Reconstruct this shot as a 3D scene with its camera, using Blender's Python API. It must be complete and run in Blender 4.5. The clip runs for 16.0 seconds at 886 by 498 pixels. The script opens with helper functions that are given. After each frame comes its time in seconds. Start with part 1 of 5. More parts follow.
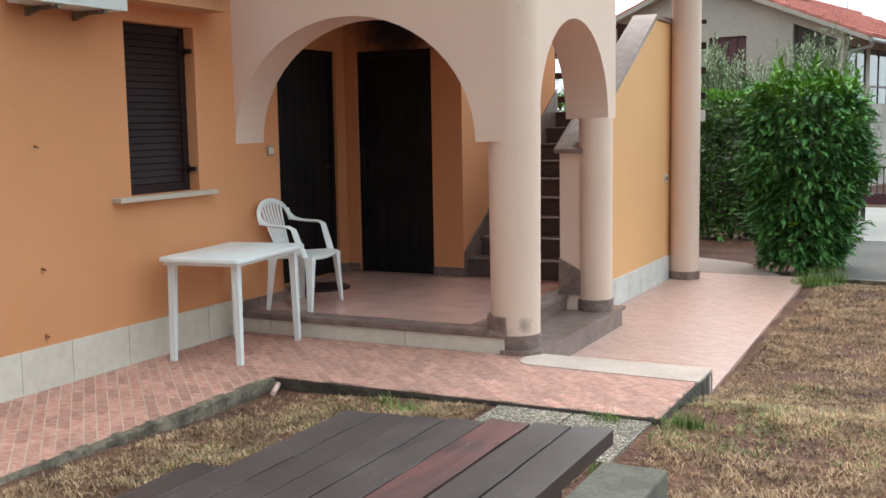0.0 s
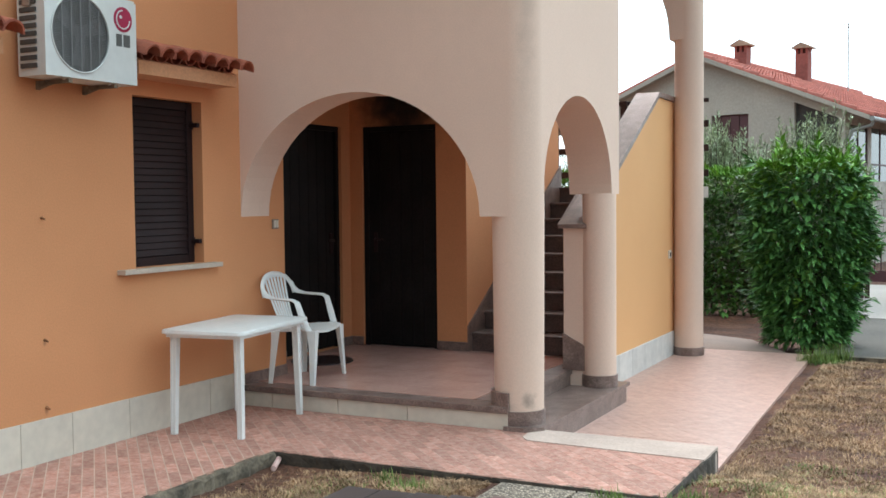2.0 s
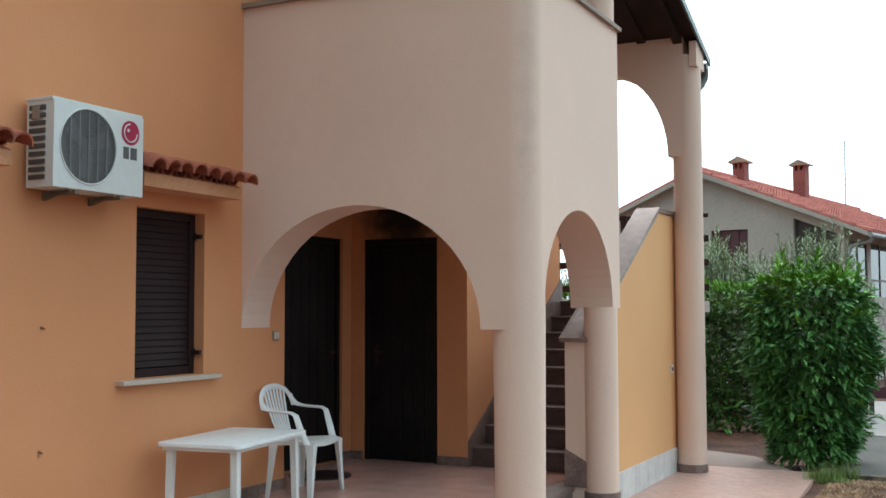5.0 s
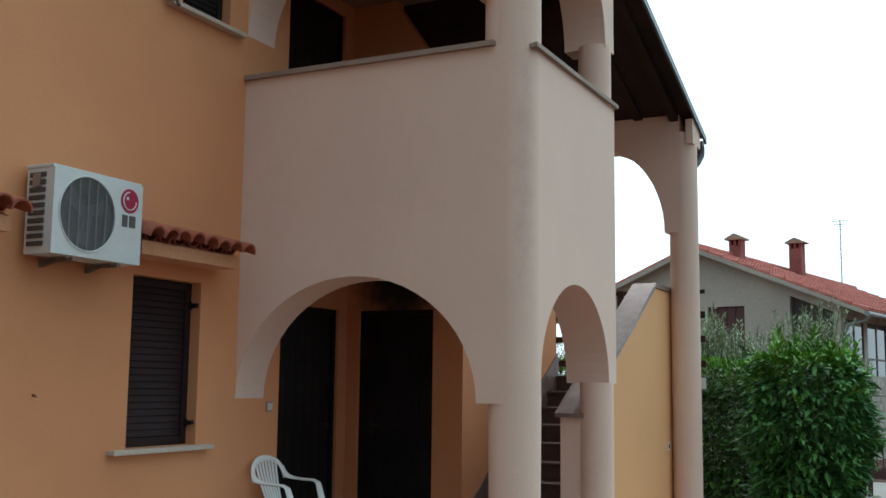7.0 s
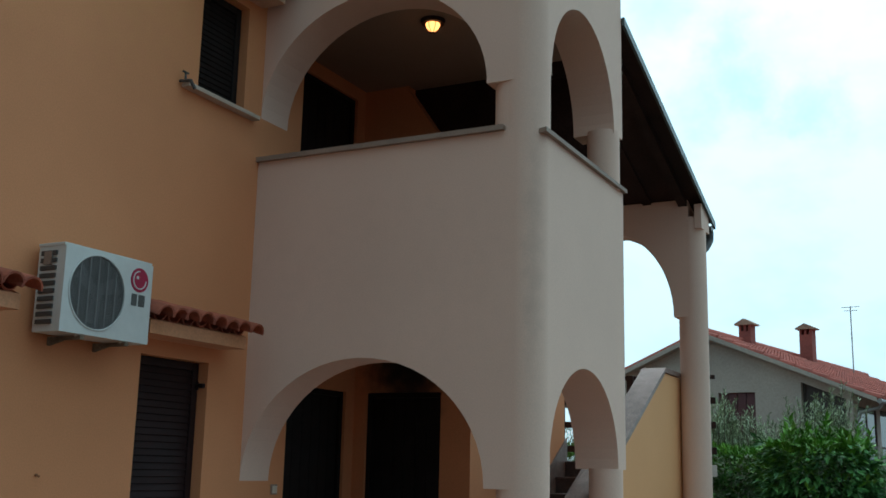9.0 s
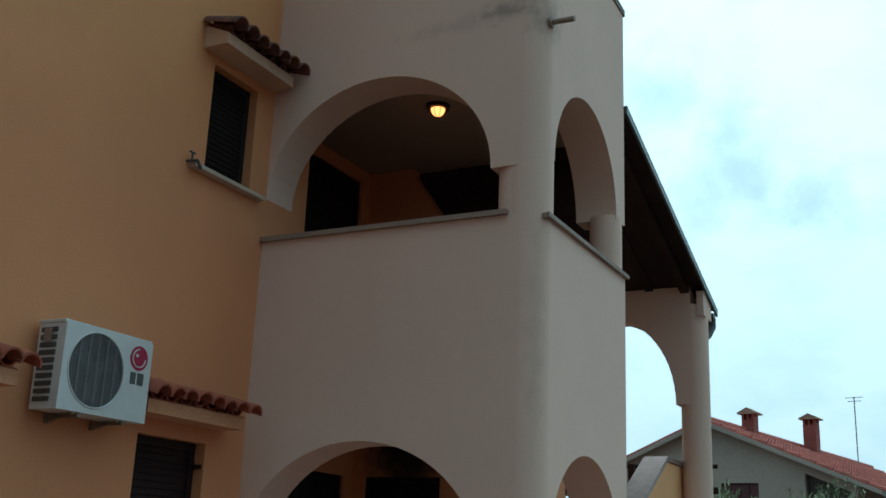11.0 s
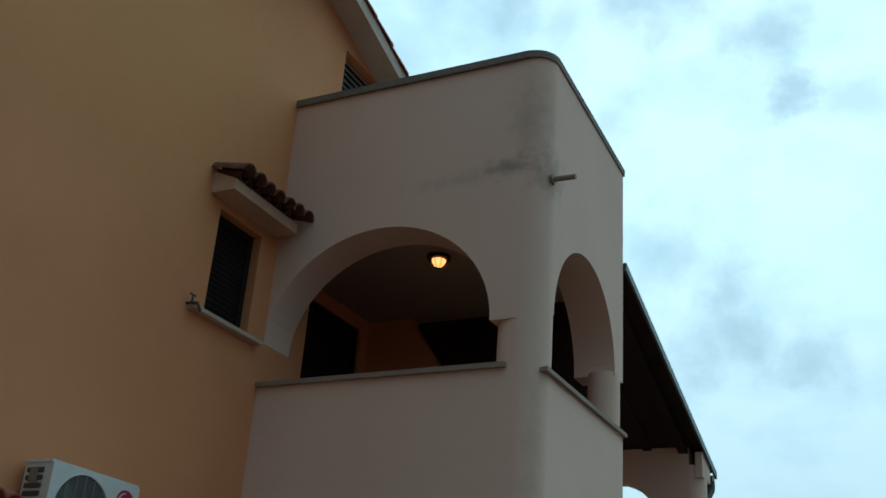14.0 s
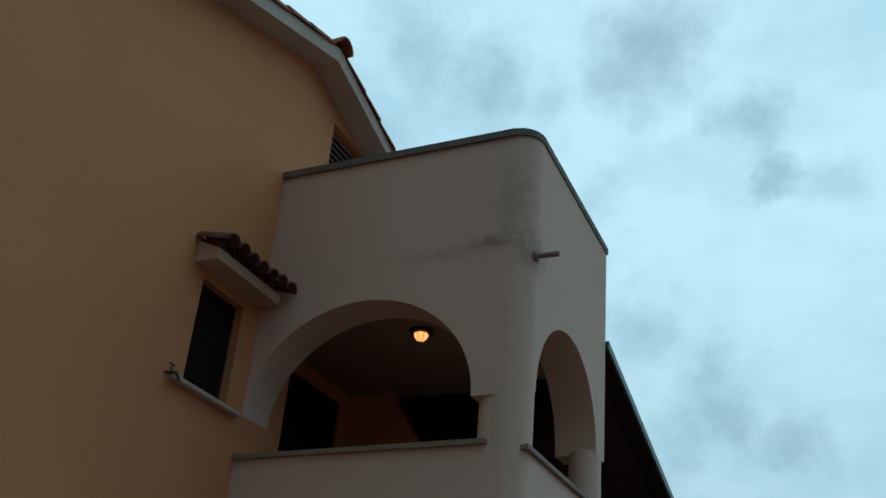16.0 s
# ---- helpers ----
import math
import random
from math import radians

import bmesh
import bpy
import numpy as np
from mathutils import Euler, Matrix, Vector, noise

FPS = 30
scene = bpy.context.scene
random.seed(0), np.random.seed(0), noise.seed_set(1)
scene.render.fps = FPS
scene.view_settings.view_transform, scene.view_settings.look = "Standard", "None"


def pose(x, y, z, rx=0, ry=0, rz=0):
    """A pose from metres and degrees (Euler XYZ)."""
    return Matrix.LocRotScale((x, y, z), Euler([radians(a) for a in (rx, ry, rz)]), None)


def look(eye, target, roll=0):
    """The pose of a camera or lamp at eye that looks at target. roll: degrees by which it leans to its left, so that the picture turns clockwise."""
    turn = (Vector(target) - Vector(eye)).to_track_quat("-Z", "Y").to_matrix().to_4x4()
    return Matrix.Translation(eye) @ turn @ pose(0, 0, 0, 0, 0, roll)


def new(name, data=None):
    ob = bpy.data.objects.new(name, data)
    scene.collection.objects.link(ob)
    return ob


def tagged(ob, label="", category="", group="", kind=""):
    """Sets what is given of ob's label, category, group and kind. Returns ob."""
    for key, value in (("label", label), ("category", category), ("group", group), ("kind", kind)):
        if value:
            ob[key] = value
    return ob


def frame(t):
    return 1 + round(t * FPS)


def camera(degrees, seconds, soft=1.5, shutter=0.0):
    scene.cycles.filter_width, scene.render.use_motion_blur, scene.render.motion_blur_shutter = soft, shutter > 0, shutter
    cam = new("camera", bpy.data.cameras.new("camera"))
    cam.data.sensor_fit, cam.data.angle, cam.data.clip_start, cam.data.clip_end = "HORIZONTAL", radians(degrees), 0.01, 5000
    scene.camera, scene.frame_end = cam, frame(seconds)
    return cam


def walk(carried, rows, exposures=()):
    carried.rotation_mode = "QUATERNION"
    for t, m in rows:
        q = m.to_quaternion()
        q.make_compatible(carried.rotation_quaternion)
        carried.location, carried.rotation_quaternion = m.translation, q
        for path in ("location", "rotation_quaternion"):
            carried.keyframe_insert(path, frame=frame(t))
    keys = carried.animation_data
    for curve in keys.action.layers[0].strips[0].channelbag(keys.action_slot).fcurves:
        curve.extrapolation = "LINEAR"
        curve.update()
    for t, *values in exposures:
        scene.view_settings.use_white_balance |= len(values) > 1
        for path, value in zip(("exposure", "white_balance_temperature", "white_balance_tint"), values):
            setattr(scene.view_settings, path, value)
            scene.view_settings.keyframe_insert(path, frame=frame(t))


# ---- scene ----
cam = camera(45.2, 16.0, soft=1.6)
EYE = Vector((5.2, -6.773, 1.622))
# seconds, heading, pitch, roll
TURNS = [
    (0.0, -26.64, -6.71, -0.97),
    (0.5, -26.66, -5.47, -1.02),
    (1.0, -26.81, -4.49, -1.04),
    (1.5, -26.88, -3.57, -0.76),
    (2.0, -26.79, -2.72, -0.56),
    (2.5, -26.59, -1.66, -0.37),
    (3.0, -26.64, -0.36, -0.30),
    (3.5, -26.63, 0.62, -0.29),
    (4.0, -26.68, 1.48, -0.28),
    (6.5, -26.88, 6.29, 0.31),
    (7.0, -26.65, 7.24, 0.68),
    (7.5, -26.65, 8.39, 0.74),
    (8.0, -26.86, 9.55, 0.95),
    (8.5, -26.90, 10.78, 1.23),
    (9.0, -27.21, 11.65, 1.35),
    (11.5, -27.50, 17.46, 2.61),
    (12.0, -27.48, 18.83, 2.80),
    (12.5, -27.47, 20.15, 3.04),
    (13.0, -27.56, 21.54, 3.71),
    (13.5, -27.72, 22.88, 4.07),
    (14.0, -27.91, 24.18, 4.42),
    (14.5, -28.14, 25.21, 4.66),
    (15.0, -28.06, 26.24, 5.16),
    (15.5, -27.56, 27.18, 5.10),
    (16.0, -27.30, 28.24, 5.39),
]


def aim(heading, pitch, roll):
    h, p = radians(heading), radians(pitch)
    way = Vector((math.sin(h) * math.cos(p), math.cos(h) * math.cos(p), math.sin(p)))
    return look(EYE, EYE + way, roll)


walk(cam, [(t, aim(h, p, r)) for t, h, p, r in TURNS],
     exposures=[(0.0, 0.68, 7850, 32), (1.5, 0.66, 7720, 31), (4.0, 0.56, 7500, 29), (6.5, 0.06, 7350, 27), (9.0, -0.63, 6780, 17), (11.5, -0.88, 6600, 14), (12.5, -0.99, 6600, 14), (14.5, -1.21, 6630, 13), (15.5, -1.40, 6560, 12), (16.0, -1.55, 6500, 11)])

# ---- sky and sun ----
world = bpy.data.worlds.new("sky")
scene.world = world
world.use_nodes = True
wn, wl = world.node_tree.nodes, world.node_tree.links
wn.clear()
SUN_EL, SUN_ROT = radians(48), radians(-12)
TO_SUN = Vector((math.sin(SUN_ROT) * math.cos(SUN_EL), math.cos(SUN_ROT) * math.cos(SUN_EL), math.sin(SUN_EL)))


def wnode(kind, **values):
    k = wn.new(kind)
    for key, value in values.items():
        k.inputs[key].default_value = value
    return k


sky = wn.new("ShaderNodeTexSky")
sky.sky_type, sky.sun_disc, sky.sun_elevation, sky.sun_rotation = "NISHITA", False, SUN_EL, SUN_ROT
coord = wn.new("ShaderNodeTexCoord")
stretch = wnode("ShaderNodeMapping", Scale=(1.0, 1.0, 1.9), Location=(0.35, 0.1, 0.6))
wl.new(coord.outputs["Generated"], stretch.inputs["Vector"])
puff = wnode("ShaderNodeTexNoise", Scale=6.5, Detail=10.0, Roughness=0.56)
wl.new(stretch.outputs["Vector"], puff.inputs["Vector"])
shade = wn.new("ShaderNodeValToRGB")
shade.color_ramp.elements[0].position, shade.color_ramp.elements[0].color = 0.34, (0.8, 0.86, 0.9, 1)
shade.color_ramp.elements[1].position, shade.color_ramp.elements[1].color = 0.56, (1.0, 1.0, 1.0, 1)
wl.new(puff.outputs["Fac"], shade.inputs["Fac"])
# grey cloud banks: heading, height and half width in degrees, depth of the grey
BANKS = [(-30.5, 38.6, 4.6, 0.59), (-25.0, 37.4, 4.3, 0.68), (-14.3, 39.6, 4.6, 0.81), (-16.6, 37.4, 3.5, 0.64), (-21.1, 36.4, 3.0, 0.42), (-8.6, 35.1, 3.1, 0.68), (-7.1, 32.4, 1.8, 0.64),
         (-3.9, 31.5, 2.8, 0.38), (-15.2, 24.3, 3.8, 0.51), (-11.6, 22.5, 3.2, 0.55), (-10.3, 20.0, 3.5, 0.59), (-7.6, 18.8, 3.0, 0.51), (-13.4, 19.0, 3.0, 0.51), (-18.4, 31.2, 2.7, 0.38), (-32.0, 34.5, 3.8, 0.47)]
curl = wnode("ShaderNodeTexNoise", Scale=17.0, Detail=8.0, Roughness=0.6)
wl.new(coord.outputs["Generated"], curl.inputs["Vector"])
bank_src = None
for heading, height, half, depth in BANKS:
    h0, e0 = radians(heading), radians(height)
    apart = wn.new("ShaderNodeVectorMath")
    apart.operation = "DISTANCE"
    apart.inputs[1].default_value = (math.sin(h0) * math.cos(e0), math.cos(h0) * math.cos(e0), math.sin(e0))
    wl.new(coord.outputs["Generated"], apart.inputs[0])
    frayed = wn.new("ShaderNodeMath")
    frayed.operation = "MULTIPLY_ADD"
    frayed.inputs[1].default_value = 0.13
    wl.new(curl.outputs["Fac"], frayed.inputs[0])
    wl.new(apart.outputs["Value"], frayed.inputs[2])
    soft_edge = wn.new("ShaderNodeMapRange")
    soft_edge.interpolation_type = "SMOOTHSTEP"
    for key, value in (("From Min", 0.055), ("From Max", 0.062 + radians(half)), ("To Min", depth), ("To Max", 0.0)):
        soft_edge.inputs[key].default_value = value
    wl.new(frayed.outputs[0], soft_edge.inputs["Value"])
    if bank_src is None:
        bank_src = soft_edge.outputs["Result"]
    else:
        most = wn.new("ShaderNodeMath")
        most.operation = "MAXIMUM"
        wl.new(bank_src, most.inputs[0])
        wl.new(soft_edge.outputs["Result"], most.inputs[1])
        bank_src = most.outputs[0]
banks = wn.new("ShaderNodeMix")
banks.data_type = "RGBA"
banks.inputs["B"].default_value = (0.42, 0.5, 0.55, 1)
wl.new(bank_src, banks.inputs["Factor"])
wl.new(shade.outputs["Color"], banks.inputs["A"])
# thin cloud: brightest round the veiled sun, dimmer on the far side of the sky
toward = wn.new("ShaderNodeVectorMath")
toward.operation = "DOT_PRODUCT"
toward.inputs[1].default_value = TO_SUN
wl.new(coord.outputs["Generated"], toward.inputs[0])
glow = wn.new("ShaderNodeMapRange")
glow.interpolation_type = "SMOOTHSTEP"
for key, value in (("From Min", -0.4), ("From Max", 1.0), ("To Min", 0.42), ("To Max", 1.75)):
    glow.inputs[key].default_value = value
wl.new(toward.outputs["Value"], glow.inputs["Value"])
upward = wn.new("ShaderNodeSeparateXYZ")
wl.new(coord.outputs["Generated"], upward.inputs["Vector"])
haze = wn.new("ShaderNodeMapRange")
for key, value in (("From Min", 0.1), ("From Max", 0.45), ("To Min", 0.71), ("To Max", 1.0)):
    haze.inputs[key].default_value = value
wl.new(upward.outputs["Z"], haze.inputs["Value"])
hazed = wn.new("ShaderNodeMath")
hazed.operation = "MULTIPLY"
wl.new(glow.outputs["Result"], hazed.inputs[0])
wl.new(haze.outputs["Result"], hazed.inputs[1])
lit = wn.new("ShaderNodeVectorMath")
lit.operation = "SCALE"
lit.inputs[0].default_value = (9.6, 15.4, 17.6)
wl.new(hazed.outputs[0], lit.inputs["Scale"])
cloud = wn.new("ShaderNodeMix")
cloud.data_type, cloud.blend_type = "RGBA", "MULTIPLY"
cloud.inputs["Factor"].default_value = 1.0
wl.new(lit.outputs["Vector"], cloud.inputs["A"])
wl.new(banks.outputs["Result"], cloud.inputs["B"])
veil = wn.new("ShaderNodeMix")
veil.data_type = "RGBA"
veil.inputs["Factor"].default_value = 0.88
wl.new(sky.outputs["Color"], veil.inputs["A"])
wl.new(cloud.outputs["Result"], veil.inputs["B"])
back = wnode("ShaderNodeBackground", Strength=0.1)
wl.new(veil.outputs["Result"], back.inputs["Color"])
wo = wn.new("ShaderNodeOutputWorld")
wl.new(back.outputs["Background"], wo.inputs["Surface"])

sun = new("sun", bpy.data.lights.new("sun", "SUN"))
sun.data.energy, sun.data.angle, sun.data.color = 0.8, radians(30), (1.0, 0.95, 0.88)
sun.matrix_world = look((0, 0, 20), Vector((0, 0, 20)) - TO_SUN)


# ---- materials ----
def surface(name, colour, second=None, rough=0.8, grain=40.0, bump=0.2, patch=0.7, spread=0.12, metal=0.0, dist=0.004, pieces=0.0, grain_way=None):
    """Colour that varies at two scales, with fine relief. pieces: how far one object differs from the next."""
    m = bpy.data.materials.new(name)
    m.use_nodes = True
    n, l = m.node_tree.nodes, m.node_tree.links
    b = n["Principled BSDF"]
    b.inputs["Roughness"].default_value, b.inputs["Metallic"].default_value = rough, metal
    g = n.new("ShaderNodeNewGeometry")
    big, fine = n.new("ShaderNodeTexNoise"), n.new("ShaderNodeTexNoise")
    for k, (scale, detail) in ((big, (patch, 5)), (fine, (grain, 4))):
        k.inputs["Scale"].default_value, k.inputs["Detail"].default_value = scale, detail
        l.new(g.outputs["Position"], k.inputs["Vector"])
    if grain_way:
        along = n.new("ShaderNodeMapping")
        along.inputs["Scale"].default_value = grain_way
        l.new(g.outputs["Position"], along.inputs["Vector"])
        l.new(along.outputs["Vector"], fine.inputs["Vector"])
    mix = n.new("ShaderNodeMix")
    mix.data_type = "RGBA"
    mix.inputs["A"].default_value = (*colour, 1)
    mix.inputs["B"].default_value = (*(second or [c * (1 - 2 * spread) for c in colour]), 1)
    fac = n.new("ShaderNodeMapRange")
    fac.inputs["From Min"].default_value, fac.inputs["From Max"].default_value = 0.35, 0.65
    l.new(big.outputs["Fac"], fac.inputs["Value"])
    l.new(fac.outputs["Result"], mix.inputs["Factor"])
    tone = n.new("ShaderNodeHueSaturation")
    val = n.new("ShaderNodeMapRange")
    val.inputs["From Min"].default_value, val.inputs["From Max"].default_value = 0.3, 0.7
    val.inputs["To Min"].default_value, val.inputs["To Max"].default_value = 1 - spread, 1 + spread
    l.new(fine.outputs["Fac"], val.inputs["Value"])
    l.new(mix.outputs["Result"], tone.inputs["Color"])
    last = val.outputs["Result"]
    if pieces:
        info = n.new("ShaderNodeObjectInfo")
        r = n.new("ShaderNodeMapRange")
        r.inputs["To Min"].default_value, r.inputs["To Max"].default_value = 1 - pieces, 1 + pieces
        l.new(info.outputs["Random"], r.inputs["Value"])
        mul = n.new("ShaderNodeMath")
        mul.operation = "MULTIPLY"
        l.new(last, mul.inputs[0])
        isl = n.new("ShaderNodeMapRange")
        isl.inputs["To Min"].default_value, isl.inputs["To Max"].default_value = 1 - pieces, 1 + pieces
        l.new(g.outputs["Random Per Island"], isl.inputs["Value"])
        mul2 = n.new("ShaderNodeMath")
        mul2.operation = "MULTIPLY"
        l.new(r.outputs["Result"], mul2.inputs[0])
        l.new(isl.outputs["Result"], mul2.inputs[1])
        l.new(mul2.outputs[0], mul.inputs[1])
        last = mul.outputs[0]
    l.new(last, tone.inputs["Value"])
    l.new(tone.outputs["Color"], b.inputs["Base Color"])
    if bump:
        bp = n.new("ShaderNodeBump")
        bp.inputs["Strength"].default_value, bp.inputs["Distance"].default_value = bump, dist
        l.new(fine.outputs["Fac"], bp.inputs["Height"])
        l.new(bp.outputs["Normal"], b.inputs["Normal"])
    return m


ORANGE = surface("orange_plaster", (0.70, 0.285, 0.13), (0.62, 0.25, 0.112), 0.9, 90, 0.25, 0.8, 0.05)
YELLOW = surface("yellow_plaster", (0.75, 0.375, 0.165), (0.69, 0.34, 0.148), 0.9, 90, 0.25, 0.5, 0.05)
CREAM = surface("cream_plaster", (0.74, 0.525, 0.42), (0.685, 0.485, 0.388), 0.9, 90, 0.25, 0.6, 0.04)
GREYWALL = surface("grey_render", (0.47, 0.41, 0.345), (0.36, 0.32, 0.275), 0.9, 20, 0.2, 0.35, 0.08)
BROWN = surface("dark_brown_paint", (0.027, 0.0128, 0.0135), None, 0.5, 60, 0.1, 2, 0.2)
BLACKWOOD = surface("black_brown_wood", (0.015, 0.0115, 0.0112), None, 0.6, 40, 0.1, 2, 0.25)
SOFFIT = surface("dark_stained_boards", (0.04, 0.021, 0.018), None, 0.7, 40, 0.2, 2, 0.25)
GRANITE = surface("brown_granite", (0.15, 0.094, 0.08), (0.24, 0.16, 0.136), 0.36, 110, 0.06, 9, 0.48)
STAIRSTONE = surface("dark_granite_steps", (0.085, 0.05, 0.043), (0.115, 0.07, 0.06), 0.65, 110, 0.06, 9, 0.4)
# ceiling cream at half its tone: the porch shade is put into this colour
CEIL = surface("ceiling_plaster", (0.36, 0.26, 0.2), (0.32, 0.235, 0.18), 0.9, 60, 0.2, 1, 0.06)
WIRE = surface("grey_wire", (0.22, 0.225, 0.22), None, 0.5, 30, 0.0, 3, 0.05)
STONE = surface("pale_sill_stone", (0.3, 0.215, 0.165), (0.24, 0.175, 0.138), 0.7, 60, 0.1, 2, 0.1)
SILLPALE = surface("pale_window_sill", (0.52, 0.42, 0.34), (0.46, 0.37, 0.3), 0.7, 60, 0.1, 2, 0.1)
MARBLE = surface("pale_tile", (0.62, 0.55, 0.455), (0.55, 0.485, 0.405), 0.45, 15, 0.05, 2.5, 0.06, pieces=0.04)
PORCHTILE = surface("pink_floor_tile", (0.60, 0.345, 0.285), (0.52, 0.285, 0.235), 0.2, 30, 0.03, 4, 0.08, pieces=0.05)
PAVER = surface("terracotta_paver", (0.47, 0.192, 0.14), (0.575, 0.31, 0.242), 0.75, 60, 0.25, 20, 0.18, pieces=0.2)
SLABTILE = surface("pink_paver", (0.555, 0.33, 0.268), (0.49, 0.272, 0.218), 0.42, 24, 0.12, 11, 0.1, pieces=0.035)
JOINT = surface("pale_mortar", (0.62, 0.44, 0.345), None, 0.95, 80, 0.3, 3, 0.12)
CONCRETE = surface("weathered_concrete", (0.21, 0.16, 0.112), (0.06, 0.047, 0.034), 0.95, 45, 0.5, 6, 0.28, dist=0.008)
BLOCKGREY = surface("grey_cast_concrete", (0.135, 0.118, 0.09), (0.085, 0.074, 0.056), 0.95, 70, 0.4, 7, 0.2, dist=0.004)
PALECON = surface("pale_concrete", (0.55, 0.415, 0.35), (0.46, 0.34, 0.285), 0.9, 60, 0.3, 3, 0.1)
WHITEPL = surface("white_plastic", (0.78, 0.8, 0.78), (0.72, 0.74, 0.72), 0.4, 20, 0.02, 2, 0.03)
ACWHITE = surface("white_enamel", (0.6, 0.63, 0.6), (0.55, 0.57, 0.55), 0.4, 20, 0.02, 2, 0.03)
DARKMETAL = surface("dark_grille", (0.06, 0.062, 0.06), None, 0.5, 60, 0.05, 3, 0.1)
TILE = surface("clay_roof_tile", (0.44, 0.115, 0.06), (0.27, 0.072, 0.045), 0.85, 40, 0.4, 5, 0.2, pieces=0.15)
TILEOLD = surface("blackened_roof_tile", (0.22, 0.085, 0.058), (0.1, 0.05, 0.04), 0.9, 40, 0.4, 9, 0.22, pieces=0.18)
ROOFRED = surface("red_roof_tile", (0.46, 0.12, 0.085), (0.36, 0.09, 0.065), 0.85, 10, 0.3, 0.8, 0.12, pieces=0.12)
WOODGREY = surface("weathered_painted_wood", (0.027, 0.0195, 0.0185), (0.045, 0.0345, 0.033), 0.42, 60, 0.25, 4, 0.2, pieces=0.14, grain_way=(1, 0.05, 1))
WOODRED = surface("red_brown_wood", (0.12, 0.036, 0.034), (0.05, 0.027, 0.025), 0.4, 60, 0.3, 6, 0.24, grain_way=(1, 0.05, 1))
SOIL = surface("dry_soil", (0.074, 0.025, 0.015), (0.155, 0.063, 0.034), 1.0, 24, 1.0, 2.4, 0.36, dist=0.03)
ASPHALT = surface("grey_gravel", (0.11, 0.094, 0.08), (0.08, 0.07, 0.06), 0.95, 60, 0.6, 1, 0.2, dist=0.01)
ZINC = surface("grey_green_metal", (0.1, 0.13, 0.13), None, 0.45, 30, 0.05, 3, 0.1, metal=0.5)
MAROON = surface("maroon_paint", (0.1, 0.03, 0.035), None, 0.5, 30, 0.05, 3, 0.1)

DARKCON = surface("dark_concrete", (0.035, 0.026, 0.02), (0.07, 0.052, 0.038), 0.95, 40, 0.6, 4, 0.25, dist=0.01)
SLABJOINT = surface("pink_mortar", (0.555, 0.33, 0.268), (0.49, 0.272, 0.218), 0.42, 24, 0.12, 11, 0.1)
JOINTPINK = surface("porch_mortar", (0.4, 0.24, 0.2), None, 0.8, 40, 0.2, 3, 0.1)
PALEPATH = surface("pale_pink_paving", (0.27, 0.185, 0.15), (0.22, 0.155, 0.128), 0.8, 30, 0.2, 2, 0.1)
ROADPALE = surface("pale_road", (0.3, 0.265, 0.235), (0.25, 0.225, 0.2), 0.9, 30, 0.3, 0.7, 0.1)
ZINCSTONE = surface("weathered_coping", (0.145, 0.125, 0.105), (0.2, 0.17, 0.14), 0.8, 30, 0.2, 3, 0.15)
VERGE = surface("cream_verge", (0.6, 0.5, 0.42), (0.5, 0.42, 0.36), 0.9, 40, 0.2, 2, 0.08)


def stain(mat, spots, colour, ragged=1.6):
    """Mould, rust and tint spots with broken outlines: each spot is a centre and its reach along x, y and z."""
    n, l = mat.node_tree.nodes, mat.node_tree.links
    b = n["Principled BSDF"]
    src = b.inputs["Base Color"].links[0].from_socket
    g = n.new("ShaderNodeNewGeometry")
    rag = n.new("ShaderNodeTexNoise")
    rag.inputs["Scale"].default_value, rag.inputs["Detail"].default_value = 9.0, 6
    l.new(g.outputs["Position"], rag.inputs["Vector"])
    for centre, reach, strength in spots:
        off = n.new("ShaderNodeVectorMath")
        off.operation = "SUBTRACT"
        off.inputs[1].default_value = centre
        l.new(g.outputs["Position"], off.inputs[0])
        div = n.new("ShaderNodeVectorMath")
        div.operation = "DIVIDE"
        div.inputs[1].default_value = reach
        l.new(off.outputs[0], div.inputs[0])
        far = n.new("ShaderNodeVectorMath")
        far.operation = "LENGTH"
        l.new(div.outputs[0], far.inputs[0])
        add = n.new("ShaderNodeMath")
        add.operation = "MULTIPLY_ADD"
        l.new(rag.outputs["Fac"], add.inputs[0])
        add.inputs[1].default_value = ragged
        l.new(far.outputs["Value"], add.inputs[2])
        fade = n.new("ShaderNodeMapRange")
        fade.interpolation_type = "SMOOTHSTEP"
        fade.inputs["From Min"].default_value, fade.inputs["From Max"].default_value = ragged * 0.45, ragged * 0.5 + 1.0
        fade.inputs["To Min"].default_value, fade.inputs["To Max"].default_value = strength, 0.0
        l.new(add.outputs[0], fade.inputs["Value"])
        mix = n.new("ShaderNodeMix")
        mix.data_type = "RGBA"
        mix.inputs["B"].default_value = (*colour, 1)
        l.new(fade.outputs["Result"], mix.inputs["Factor"])
        l.new(src, mix.inputs["A"])
        src = mix.outputs["Result"]
    l.new(src, b.inputs["Base Color"])


